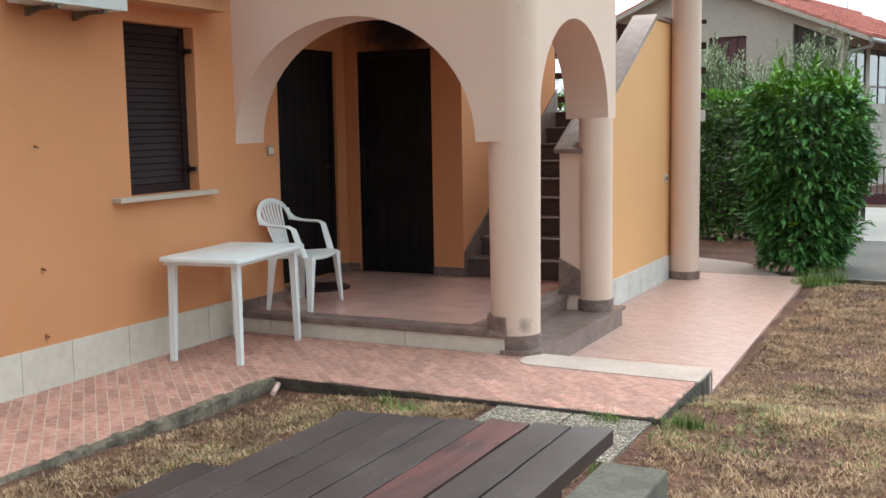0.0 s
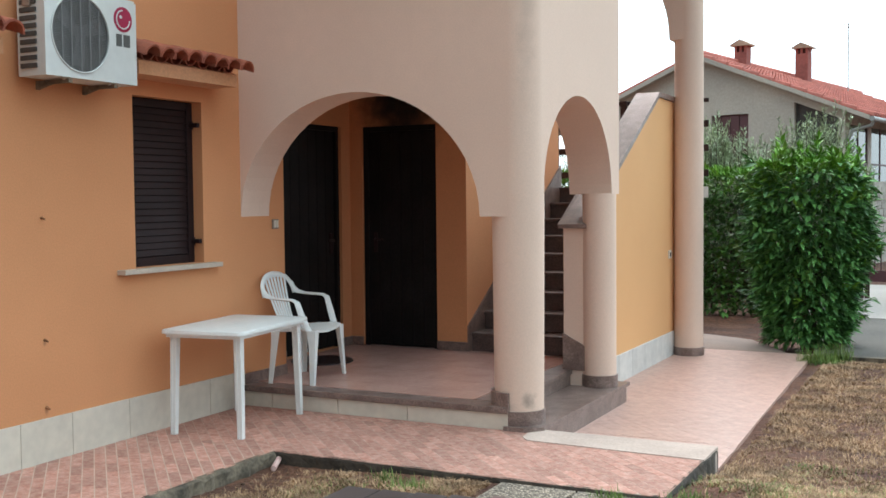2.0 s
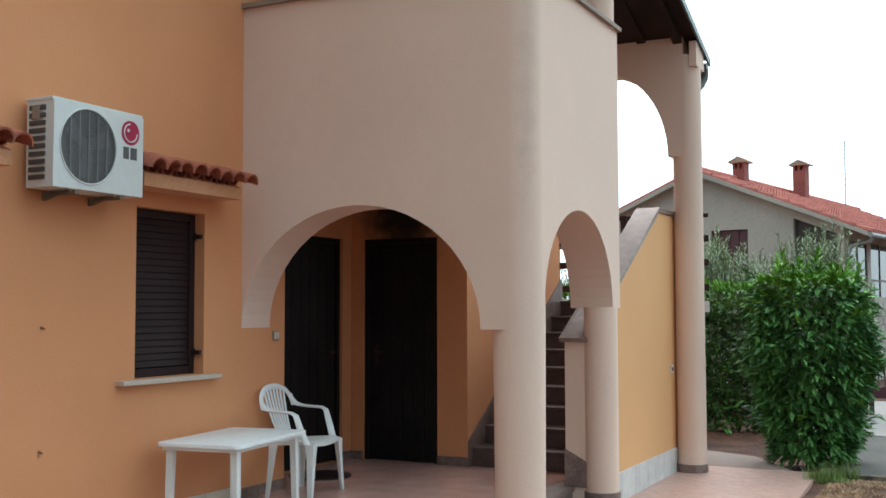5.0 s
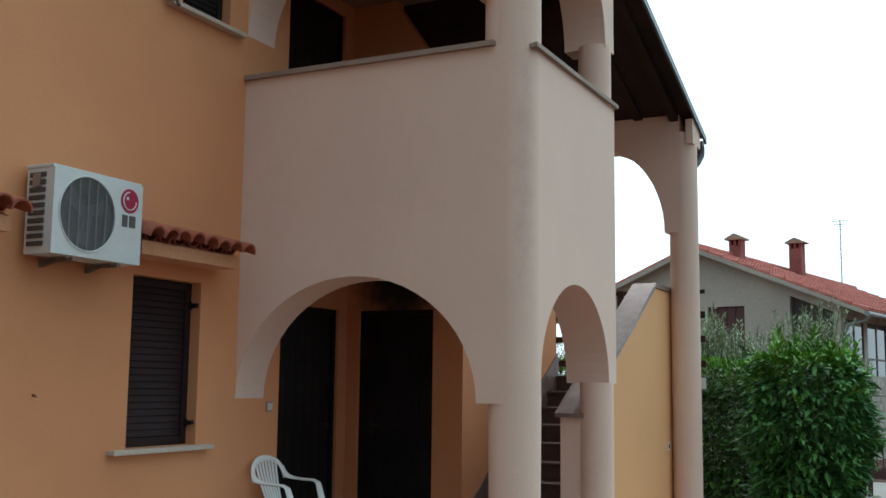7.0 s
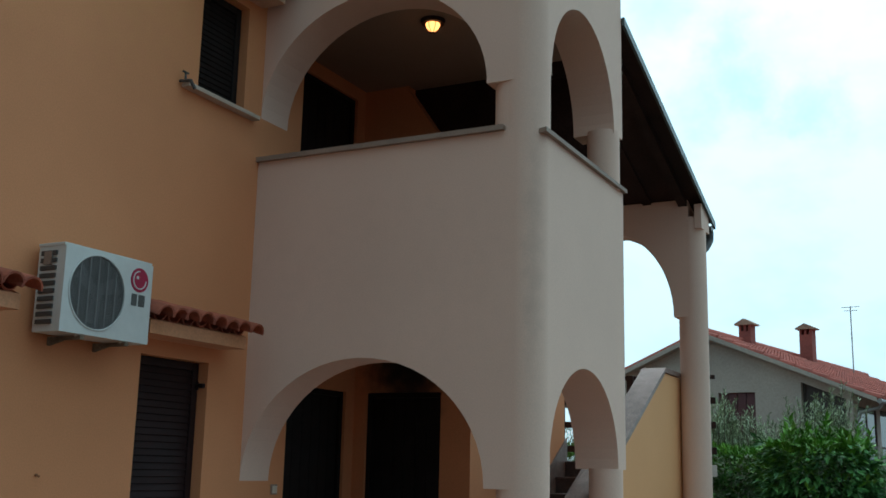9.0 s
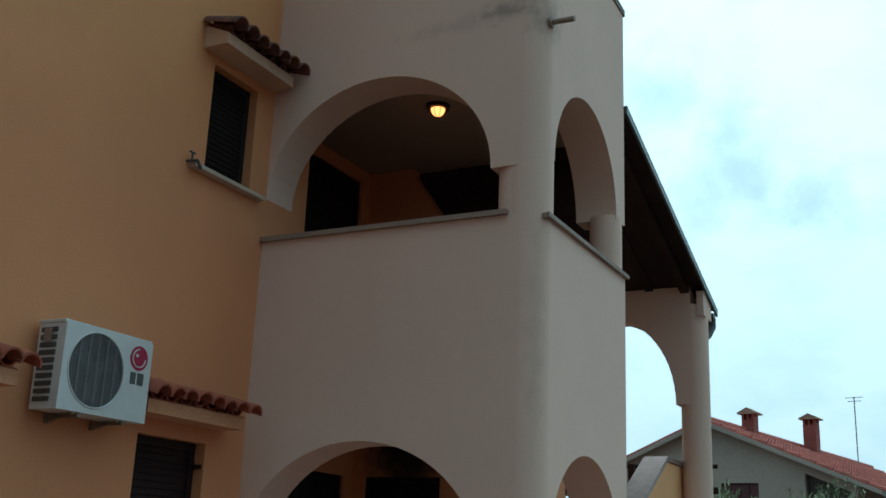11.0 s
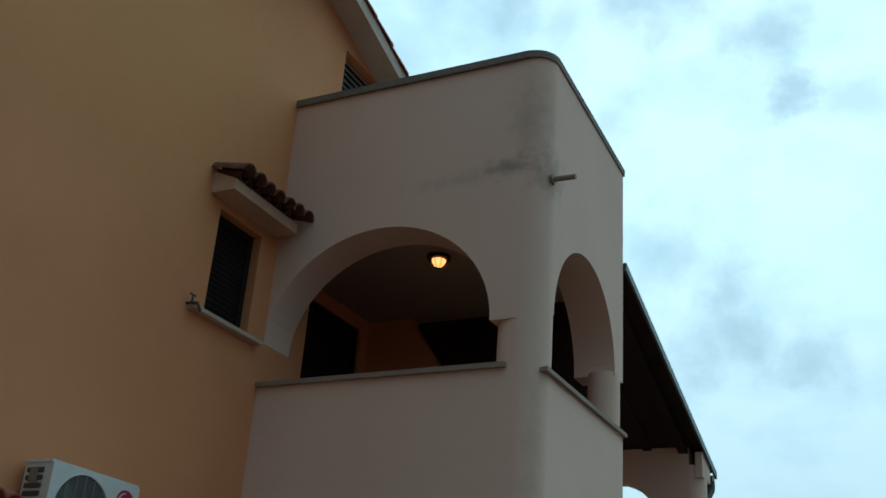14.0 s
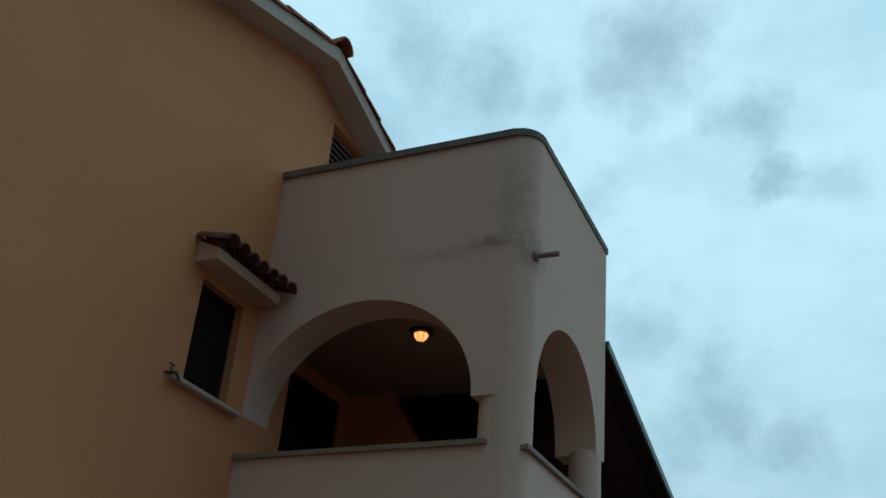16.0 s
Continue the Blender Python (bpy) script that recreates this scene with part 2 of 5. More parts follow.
stain(CREAM, [((2.15, 0.0, 5.72), (0.32, 0.3, 0.14), 0.5), ((2.43, 0.15, 5.66), (0.3, 0.3, 0.28), 0.42), ((2.3, 0.05, 6.1), (0.25, 0.3, 0.5), 0.24),
              ((1.7, 0.0, 5.66), (0.6, 0.3, 0.09), 0.2), ((2.41, 0.05, 3.1), (0.09, 0.12, 1.3), 0.13), ((1.2, 0.0, 3.0), (1.6, 0.3, 0.9), 0.05), ((2.43, 0.02, 0.20), (0.07, 0.12, 0.09), 0.9), ((2.25, 0.0, 0.16), (0.12, 0.1, 0.05), 0.6)], (0.1, 0.095, 0.085))
# near-black patch on the ceiling and the back wall above door_2
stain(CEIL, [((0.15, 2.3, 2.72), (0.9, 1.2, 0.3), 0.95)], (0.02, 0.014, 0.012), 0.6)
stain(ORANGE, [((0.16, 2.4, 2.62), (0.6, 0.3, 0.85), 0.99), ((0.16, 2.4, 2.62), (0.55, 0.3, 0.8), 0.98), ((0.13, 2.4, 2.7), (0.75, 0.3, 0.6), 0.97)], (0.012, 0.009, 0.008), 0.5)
stain(ORANGE, [((0.0, -2.0, 0.32), (0.02, 0.025, 0.05), 0.45), ((0.0, -2.0, 0.745), (0.02, 0.02, 0.03), 0.45)], (0.1, 0.045, 0.025))

# yellower tint up high: sky light against pink ground bounce, put into the colour
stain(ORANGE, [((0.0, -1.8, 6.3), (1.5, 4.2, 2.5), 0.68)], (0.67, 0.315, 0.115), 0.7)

GREYSLAT = surface("grey_slat", (0.2, 0.19, 0.18), None, 0.7, 40, 0.1, 3, 0.1)
LINTEL = surface("lintel_plaster", (0.68, 0.33, 0.18), (0.6, 0.27, 0.135), 0.9, 60, 0.3, 3, 0.1)
LINTELPALE = surface("pale_lintel_plaster", (0.62, 0.4, 0.27), (0.52, 0.34, 0.235), 0.9, 60, 0.3, 3, 0.1)
FANGREY = surface("fan_plastic", (0.12, 0.12, 0.12), None, 0.5, 20, 0.05, 3, 0.1)
BADGE = surface("crimson_badge", (0.38, 0.008, 0.05), None, 0.4, 20, 0.0, 3, 0.03)
BARGREY = surface("lettering_grey", (0.08, 0.085, 0.08), None, 0.5, 20, 0.0, 3, 0.05)
PIPEPINK = surface("pink_plastic", (0.7, 0.47, 0.42), (0.55, 0.28, 0.24), 0.6, 30, 0.1, 20, 0.1)
RUST = surface("rust", (0.3, 0.12, 0.055), None, 0.9, 60, 0.3, 20, 0.25)
MARBLECOOL = surface("cool_marble", (0.62, 0.59, 0.55), (0.53, 0.51, 0.48), 0.4, 12, 0.03, 4, 0.08, pieces=0.05)
PEBBLE = surface("exposed_pebbles", (0.53, 0.42, 0.32), (0.37, 0.3, 0.235), 0.9, 60, 0.6, 2, 0.2, dist=0.01)
LAMPGLOW = surface("warm_globe", (0.8, 0.45, 0.15), None, 0.3, 20, 0.0, 3, 0.02)
LAMPGLOW.node_tree.nodes["Principled BSDF"].inputs["Emission Color"].default_value = (1.0, 0.4, 0.12, 1)
LAMPGLOW.node_tree.nodes["Principled BSDF"].inputs["Emission Strength"].default_value = 4.5


def pebbled(mat):
    n, l = mat.node_tree.nodes, mat.node_tree.links
    b = n["Principled BSDF"]
    src = b.inputs["Base Color"].links[0].from_socket
    g, v = n.new("ShaderNodeNewGeometry"), n.new("ShaderNodeTexVoronoi")
    v.inputs["Scale"].default_value = 75
    l.new(g.outputs["Position"], v.inputs["Vector"])
    sh = n.new("ShaderNodeMapRange")
    for key, value in (("From Min", 0.0), ("From Max", 0.6), ("To Min", 1.5), ("To Max", 0.3)):
        sh.inputs[key].default_value = value
    l.new(v.outputs["Distance"], sh.inputs["Value"])
    bw = n.new("ShaderNodeSeparateColor")
    l.new(v.outputs["Color"], bw.inputs["Color"])
    tint = n.new("ShaderNodeMapRange")
    tint.inputs["To Min"].default_value, tint.inputs["To Max"].default_value = 0.55, 1.6
    l.new(bw.outputs["Red"], tint.inputs["Value"])
    mul = n.new("ShaderNodeMath")
    mul.operation = "MULTIPLY"
    l.new(sh.outputs["Result"], mul.inputs[0])
    l.new(tint.outputs["Result"], mul.inputs[1])
    hsv = n.new("ShaderNodeHueSaturation")
    l.new(src, hsv.inputs["Color"])
    l.new(mul.outputs[0], hsv.inputs["Value"])
    l.new(hsv.outputs["Color"], b.inputs["Base Color"])
    bp = n.new("ShaderNodeBump")
    bp.inputs["Strength"].default_value, bp.inputs["Distance"].default_value = 0.8, 0.01
    l.new(sh.outputs["Result"], bp.inputs["Height"])
    l.new(bp.outputs["Normal"], b.inputs["Normal"])


pebbled(PEBBLE)

STONEWALL = surface("pale_stone", (0.42, 0.38, 0.33), (0.33, 0.3, 0.26), 0.9, 12, 0.4, 2.5, 0.15, pieces=0.12)
DARKGLASS = surface("dark_glass", (0.045, 0.042, 0.041), None, 0.45, 10, 0.0, 2, 0.1)
SKYGLASS = surface("window_glass", (0.05, 0.06, 0.06), None, 0.06, 10, 0.0, 2, 0.1)
CHIMNEY = surface("red_chimney_brick", (0.33, 0.09, 0.07), (0.26, 0.07, 0.055), 0.85, 14, 0.3, 3, 0.15)
CHIMCAP = surface("chimney_cap_clay", (0.42, 0.28, 0.2), None, 0.9, 14, 0.3, 3, 0.15)
GREYPIPE = surface("pale_grey_metal", (0.27, 0.28, 0.27), None, 0.5, 14, 0.0, 3, 0.06)
CLODMAT = surface("clod_earth", (0.13, 0.065, 0.04), (0.24, 0.15, 0.095), 1.0, 30, 0.4, 30, 0.25, pieces=0.3)



def weathered(mat, fleck, gouge):
    """Pale chips and dark rain marks on old painted wood."""
    n, l = mat.node_tree.nodes, mat.node_tree.links
    b = n["Principled BSDF"]
    src = b.inputs["Base Color"].links[0].from_socket
    g = n.new("ShaderNodeNewGeometry")
    for scale, stretch_way, lo, hi, colour, most in ((95.0, (1, 0.4, 1), 0.715, 0.74, fleck, 0.85), (7.0, (1.6, 0.5, 1), 0.6, 0.72, gouge, 0.75), (26.0, (1, 0.7, 1), 0.69, 0.72, gouge, 0.9)):
        way = n.new("ShaderNodeMapping")
        way.inputs["Scale"].default_value = stretch_way
        l.new(g.outputs["Position"], way.inputs["Vector"])
        k = n.new("ShaderNodeTexNoise")
        k.inputs["Scale"].default_value, k.inputs["Detail"].default_value = scale, 3
        l.new(way.outputs["Vector"], k.inputs["Vector"])
        r = n.new("ShaderNodeMapRange")
        for key, value in (("From Min", lo), ("From Max", hi), ("To Min", 0.0), ("To Max", most)):
            r.inputs[key].default_value = value
        l.new(k.outputs["Fac"], r.inputs["Value"])
        mix = n.new("ShaderNodeMix")
        mix.data_type = "RGBA"
        mix.inputs["B"].default_value = (*colour, 1)
        l.new(r.outputs["Result"], mix.inputs["Factor"])
        l.new(src, mix.inputs["A"])
        src = mix.outputs["Result"]
    l.new(src, b.inputs["Base Color"])


weathered(WOODGREY, (0.2, 0.17, 0.15), (0.009, 0.007, 0.007))
weathered(WOODRED, (0.26, 0.19, 0.17), (0.018, 0.011, 0.01))

SKYGLASS.node_tree.nodes["Principled BSDF"].inputs["IOR"].default_value = 1.55
for quiet in (BLACKWOOD, SOFFIT, BROWN):
    quiet.node_tree.nodes["Principled BSDF"].inputs["Specular IOR Level"].default_value = 0.2


# ---- mesh helpers ----
def box(bm, x0, x1, y0, y1, z0, z1, bevel=0.0):
    vs = [bm.verts.new((x, y, z)) for x in (x0, x1) for y in (y0, y1) for z in (z0, z1)]
    fs = [bm.faces.new([vs[i] for i in q]) for q in ((0, 1, 3, 2), (4, 6, 7, 5), (0, 4, 5, 1), (2, 3, 7, 6), (0, 2, 6, 4), (1, 5, 7, 3))]
    if bevel:
        bmesh.ops.bevel(bm, geom=list({e for f in fs for e in f.edges}), offset=bevel, segments=2, affect="EDGES", profile=0.5)
    return bm


def block(x0, x1, y0, y1, z0, z1, bevel=0.0):
    return box(bmesh.new(), x0, x1, y0, y1, z0, z1, bevel)


def prism(bm, outline, axis, a, b):
    """An outline in the plane across axis (in order of the other two), from a to b."""
    def put(u, v, w):
        return {"x": (w, u, v), "y": (u, w, v), "z": (u, v, w)}[axis]
    lo = [bm.verts.new(put(u, v, a)) for u, v in outline]
    hi = [bm.verts.new(put(u, v, b)) for u, v in outline]
    bm.faces.new(lo), bm.faces.new(list(reversed(hi)))
    k = len(outline)
    for i in range(k):
        bm.faces.new([lo[i], lo[(i + 1) % k], hi[(i + 1) % k], hi[i]])
    return bm


def slab(outline, axis, a, b):
    return prism(bmesh.new(), outline, axis, a, b)


def rod(bm, p, q, r, r2=None, seg=12, caps=True):
    p, q = Vector(p), Vector(q)
    m = Matrix.Translation((p + q) / 2) @ (q - p).to_track_quat("Z", "Y").to_matrix().to_4x4()
    bmesh.ops.create_cone(bm, cap_ends=caps, segments=seg, radius1=r, radius2=r if r2 is None else r2, depth=(q - p).length, matrix=m)
    return bm


def part(name, bm, material, parent=None, label="", smooth=False):
    bmesh.ops.recalc_face_normals(bm, faces=bm.faces)
    me = bpy.data.meshes.new(name)
    bm.to_mesh(me)
    bm.free()
    if smooth:
        me.shade_smooth()
        me.set_sharp_from_angle(angle=radians(40))
    for mat in (material if isinstance(material, (list, tuple)) else [material]):
        me.materials.append(mat)
    ob = new(name, me)
    if parent is not None:
        ob.parent = parent
        ob.matrix_parent_inverse = parent.matrix_world.inverted()
    if label:
        ob["label"] = label
    return ob


def thing(name, at=(0, 0, 0), label="", category="", group="", kind=""):
    ob = new(name)
    ob.location = at
    ob.empty_display_size = 0.1
    ob.matrix_world = Matrix.Translation(at)
    return tagged(ob, label, category, group, kind)


def arch_outline(a0, a1, spring, crown, left, right, top, foot=None, n=28):
    """A wall from left to right with an arch from a0 to a1 cut out of its bottom; foot: the bottom of the piers."""
    foot = spring if foot is None else foot
    c, r = (a0 + a1) / 2, (a1 - a0) / 2
    pts = [(left, foot)] if left < a0 - 1e-4 else []
    if foot < spring - 1e-4 and pts:
        pts.append((a0, foot))
    pts += [(c - r * math.cos(math.pi * i / n), spring + (crown - spring) * math.sin(math.pi * i / n)) for i in range(n + 1)]
    if foot < spring - 1e-4 and right > a1 + 1e-4:
        pts.append((a1, foot))
    if right > a1 + 1e-4:
        pts.append((right, foot))
    return pts + [(right, top), (left, top)]


# ---- ground ----
PAVE, LOW = 0.0, -0.14


def earth(x, y):
    """The height of the soil: it falls towards the lower path, and lies a little lower in the corner of the raised one."""
    f = min(1.0, max(0.0, (y + 0.85) / 1.05))
    base = -0.028 - 0.127 * f * f * (3 - 2 * f)
    if y < -1.0:
        base -= 0.07 * math.exp(-((x - 1.2) / 0.8) ** 2 - ((y + 1.7) / 0.9) ** 2)
    return base + 0.022 * noise.noise((x * 1.3, y * 1.3, 0)) + 0.01 * noise.noise((x * 4, y * 4, 3))


EARTH = -0.08

xs = [-2000, -400, -80] + [-14 + 0.2 * i for i in range(0, 141)] + [80, 400, 2000]
ys = [-2000, -400, -80] + [-14 + 0.2 * i for i in range(0, 151)] + [80, 400, 2000]
ground = bmesh.new()
gv = [[ground.verts.new((x, y, earth(x, y) - ((0.07 if x < 3.45 else 0.022 if x < 3.65 else 0) if -1.0 < y < 9 else 0))) for y in ys] for x in xs]
for i in range(len(xs) - 1):
    for j in range(len(ys) - 1):
        ground.faces.new([gv[i][j], gv[i + 1][j], gv[i + 1][j + 1], gv[i][j + 1]])
tagged(part("ground", ground, SOIL, smooth=True), "dry brown soil with withered grass", "ground", kind="structure")

# raised L-shaped path round the house, its edge of rough concrete
path = bmesh.new()
prism(path, [(-0.1, -9.0), (1.13, -9.0), (1.13, -1.18), (-0.1, -1.18)], "z", -0.4, PAVE - 0.0005)
prism(path, [(-0.1, -1.18), (3.70, -1.18), (3.70, 0.09), (2.5, 0.09), (2.5, 0.03), (-0.1, 0.03)], "z", -0.4, PAVE - 0.0003)
pavement = tagged(part("pavement", path, [JOINT]), "raised path of small terracotta pavers with pale joints", "pavement", kind="structure")
rng = random.Random(5)


def rough_edge(a, b, across, z0, z1):
    """A broken concrete edge from a to b, as thick as across."""
    bm = bmesh.new()
    a, b = Vector(a), Vector(b)
    k = max(4, int((b - a).length / 0.05))
    way = (b - a).normalized()
    side = Vector((way.y, -way.x)) * across
    rings = []
    for i in range(k + 1):
        p = a + (b - a) * i / k
        w = 1 + 0.5 * noise.noise((p.x * 5, p.y * 5, 4)) + rng.uniform(-0.3, 0.3)
        top = z1 - rng.uniform(0.0, 0.005)
        rings.append([bm.verts.new((*(p - side * 0.3), z0)), bm.verts.new((*(p - side * 0.3), top)), bm.verts.new((*(p + side * w * 0.7), top - 0.004)),
                      bm.verts.new((*(p + side * w), top - rng.uniform(0.008, 0.03))), bm.verts.new((*(p + side * (w + rng.uniform(-0.3, 0.4))), top - 0.06)), bm.verts.new((*(p + side * w * 1.2), z0))])
    for r, s in zip(rings, rings[1:]):
        for i in range(6):
            bm.faces.new([r[i], r[(i + 1) % 6], s[(i + 1) % 6], s[i]])
    bm.faces.new(rings[0]), bm.faces.new(rings[-1])
    return bm


part("kerb_edge", rough_edge((1.125, -1.2), (1.125, -7.0), -0.035, -0.4, PAVE + 0.004), CONCRETE, pavement, "rough mossy concrete edge")
part("kerb_edge", rough_edge((1.1, -1.175), (3.70, -1.175), 0.02, -0.4, PAVE + 0.003), DARKCON, pavement, "dark concrete edge")
part("kerb_edge", rough_edge((3.695, -1.19), (3.695, 0.09), 0.015, -0.4, PAVE + 0.003), DARKCON, pavement, "dark concrete edge")
part("edge_strip", slab([(2.44, -0.04), (2.455, -0.17), (2.52, -0.245), (3.708, -0.30), (3.708, 0.095), (2.52, 0.095)], "z", -0.3, PAVE + 0.006), PALECON, pavement, "pale concrete edge strip")
low = slab([(0.0, 0.08), (3.71, 0.08), (3.57, 5.5), (0.0, 5.5)], "z", -0.4, LOW - 0.0013)
pavement_low = tagged(part("pavement_lower", low, SLABJOINT), "lower pink-tiled path along the yellow stair wall", "pavement", kind="structure")
far = slab([(0.0, 5.5), (3.3, 5.5), (2.72, 6.5), (1.0, 7.4), (0.0, 8.0)], "z", -0.4, LOW)
tagged(part("pavement_far", far, PALEPATH), "pale tiled path behind the porch", "pavement", kind="structure")
tagged(part("driveway", slab([(3.58, 5.36), (12, 5.36), (12, 9.2), (3.3, 9.2)], "z", -0.4, -0.125), ASPHALT), "grey gravel driveway", "driveway", kind="structure")
tagged(part("kerb", slab([(3.58, 5.26), (12, 5.26), (12, 5.36), (3.58, 5.36)], "z", -0.4, -0.112), CONCRETE), "low concrete kerb of the driveway", "kerb", kind="structure")
tagged(part("road", slab([(2.3, 9.2), (16, 9.2), (16, 15.2), (2.3, 15.2)], "z", -0.4, -0.115), ROADPALE), "pale concrete road", "road", kind="structure")

# ---- the house ----
WT, OUT, END = 0.37, 2.47, 1.95      # thickness, outer face and far end of the porch walls
FLOOR, BACK, REC = 0.161, 2.36, -0.45  # porch floor, its back wall, the recess with the doors
RIDGE_Y, RIDGE_Z = 0.16, 8.23


def roof_z(y):
    return RIDGE_Z - (0.33 if y > RIDGE_Y else 0.29) * abs(y - RIDGE_Y)


def wall_with_holes(y0, y1, z0, holes, x0, x1, top):
    """A wall along y, cut into strips round its openings; top: a function of y."""
    bm = bmesh.new()
    cuts = sorted({y0, y1, RIDGE_Y, *[h for hole in holes for h in hole[:2]]})
    cuts = [c for c in cuts if y0 <= c <= y1]
    for a, b in zip(cuts, cuts[1:]):
        z = z0
        for lo, hi in sorted((h[2], h[3]) for h in holes if h[0] <= a + 1e-6 and h[1] >= b - 1e-6):
            prism(bm, [(a, z), (b, z), (b, lo), (a, lo)], "x", x0, x1)
            z = hi
        prism(bm, [(a, z), (b, z), (b, top(b)), (a, top(a))], "x", x0, x1)
    inner = {}
    for f in bm.faces:
        inner.setdefault(tuple(round(c, 3) for c in f.calc_center_median()), []).append(f)
    bmesh.ops.delete(bm, geom=[f for fs in inner.values() if len(fs) > 1 for f in fs], context="FACES")
    bmesh.ops.remove_doubles(bm, verts=bm.verts, dist=0.0005)
    return bm


def structure(name, bm, mat, label, category="wall", smooth=False):
    return tagged(part(name, bm, mat, smooth=smooth), label, category, kind="structure")


WIN1, WIN2, ATTIC = (-1.18, -0.455, 1.16, 2.355), (-0.80, -0.235, 4.395, 5.29), (0.65, 1.25, 6.95, 7.77)
wall_main = structure("wall_main", wall_with_holes(-5.2, 0.58, -0.4, [WIN1, WIN2], -0.3, 0.0, lambda y: 5.6), ORANGE, "orange rendered house wall with faint weathering, tinted yellower at the top")
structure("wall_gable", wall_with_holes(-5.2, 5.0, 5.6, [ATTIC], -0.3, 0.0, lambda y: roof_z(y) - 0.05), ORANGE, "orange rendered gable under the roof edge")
D1 = (1.21, 2.20)
D2 = (-0.31, 0.52)
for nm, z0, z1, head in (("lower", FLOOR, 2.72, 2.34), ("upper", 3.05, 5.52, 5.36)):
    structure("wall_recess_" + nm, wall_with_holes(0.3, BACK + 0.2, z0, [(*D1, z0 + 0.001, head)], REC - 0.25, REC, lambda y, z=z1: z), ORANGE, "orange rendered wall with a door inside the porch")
bm = bmesh.new()
box(bm, REC, D2[0], BACK, BACK + 0.2, FLOOR, 2.72)
box(bm, D2[1], 0.84, BACK, BACK + 0.2, FLOOR, 2.72)
box(bm, D2[0], D2[1], BACK, BACK + 0.2, 2.34, 2.72)
structure("wall_back_lower", bm, ORANGE, "orange rendered back wall of the porch, black over the door")
bm = slab([(REC, 3.05), (1.55, 3.05), (1.55, 4.62), (0.84, 4.62), (0.386, 4.98), (0.06, 5.45), (0.06, 5.5), (REC, 5.5)], "y", BACK, BACK + 0.15)
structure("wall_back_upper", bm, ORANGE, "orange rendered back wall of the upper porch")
# added dark sheet that closes the stair void behind the opening
structure("dark_panel_upper", block(REC, 1.95, 2.512, 2.55, 3.05, 5.52), SOFFIT, "dark panel added across the stair void behind the upper porch")
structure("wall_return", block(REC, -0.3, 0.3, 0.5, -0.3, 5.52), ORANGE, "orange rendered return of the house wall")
structure("wall_stair_inner", block(0.64, 0.84, BACK + 0.2, 4.85, -0.4, 4.75), ORANGE, "orange rendered wall beside the stairs")
bm = block(-8, 0.5, 4.8, 5.0, -0.4, 6.35)
box(bm, -8.2, -8, -5.2, 5.0, -0.4, 6.3)
box(bm, -8, -0.3, -5.2, -5.0, -0.4, 6.3)
structure("wall_rear", bm, ORANGE, "orange rendered outer walls of the house")

structure("porch_wall_front_lower", slab(arch_outline(0.0, 2.07, 1.493, 2.415, 0.0, 2.285, 4.037), "y", 0.0, WT), CREAM, "cream rendered porch wall with a wide arch")
structure("porch_wall_front_upper", slab(arch_outline(0.0, 2.05, 4.42, 5.335, 0.0, 2.285, 6.70), "y", 0.0, WT), CREAM, "cream rendered upper porch wall with a wide arch and a mould stain")
structure("porch_wall_side_lower", slab(arch_outline(0.21, 1.75, 1.645, 2.39, 0.185, END, 4.012), "x", OUT - WT, OUT), CREAM, "cream rendered porch wall with a narrow arch")
up = arch_outline(0.235, 1.72, 4.50, 5.275, 0.186, END, 6.57)
up[-1] = (0.186, 6.70)
structure("porch_wall_side_upper", slab(up, "x", OUT - WT, OUT), CREAM, "cream rendered upper porch wall with a narrow arch")
for nm, x, y, z0, z1, foot in (("porch_column_corner", 2.285, 0.185, 0.03, 1.49, 0.10), ("porch_column_side", 2.345, 1.80, 0.03, 1.65, 0.10), ("porch_column_far", 2.315, 5.0, LOW, 4.46, 0.09)):
    r = 0.175 if y < 1 else 0.14 if y < 4 else 0.158
    col = structure(nm, rod(bmesh.new(), (x, y, z0), (x, y, z1), r, 0.1848 if y < 1 else r, seg=72), CREAM, "round cream rendered column with a granite foot", "column", True)
    ring = bmesh.new()
    rod(ring, (x, y, z0 - 0.01), (x, y, z0 + foot), r + 0.012, seg=72)
    part("column_foot", ring, GRANITE, col, "brown granite foot ring", smooth=True)
structure("corner_round", rod(bmesh.new(), (2.285, 0.185, 1.49), (2.285, 0.185, 6.70), 0.185, seg=72), CREAM, "rounded cream rendered corner of the porch walls", "wall", True)
structure("balcony_jamb", rod(bmesh.new(), (2.235, 0.19, 4.03), (2.235, 0.19, 4.45), 0.18, seg=72), CREAM, "rounded cream rendered jamb of the balcony arch", "wall", True)
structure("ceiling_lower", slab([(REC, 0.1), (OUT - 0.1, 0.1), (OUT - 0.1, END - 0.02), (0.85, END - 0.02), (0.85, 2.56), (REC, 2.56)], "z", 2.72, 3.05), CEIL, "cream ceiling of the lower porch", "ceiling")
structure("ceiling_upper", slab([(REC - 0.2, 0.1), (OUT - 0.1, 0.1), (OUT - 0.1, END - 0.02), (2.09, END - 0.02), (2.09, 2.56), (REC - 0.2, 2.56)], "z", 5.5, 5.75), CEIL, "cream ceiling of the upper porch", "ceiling")

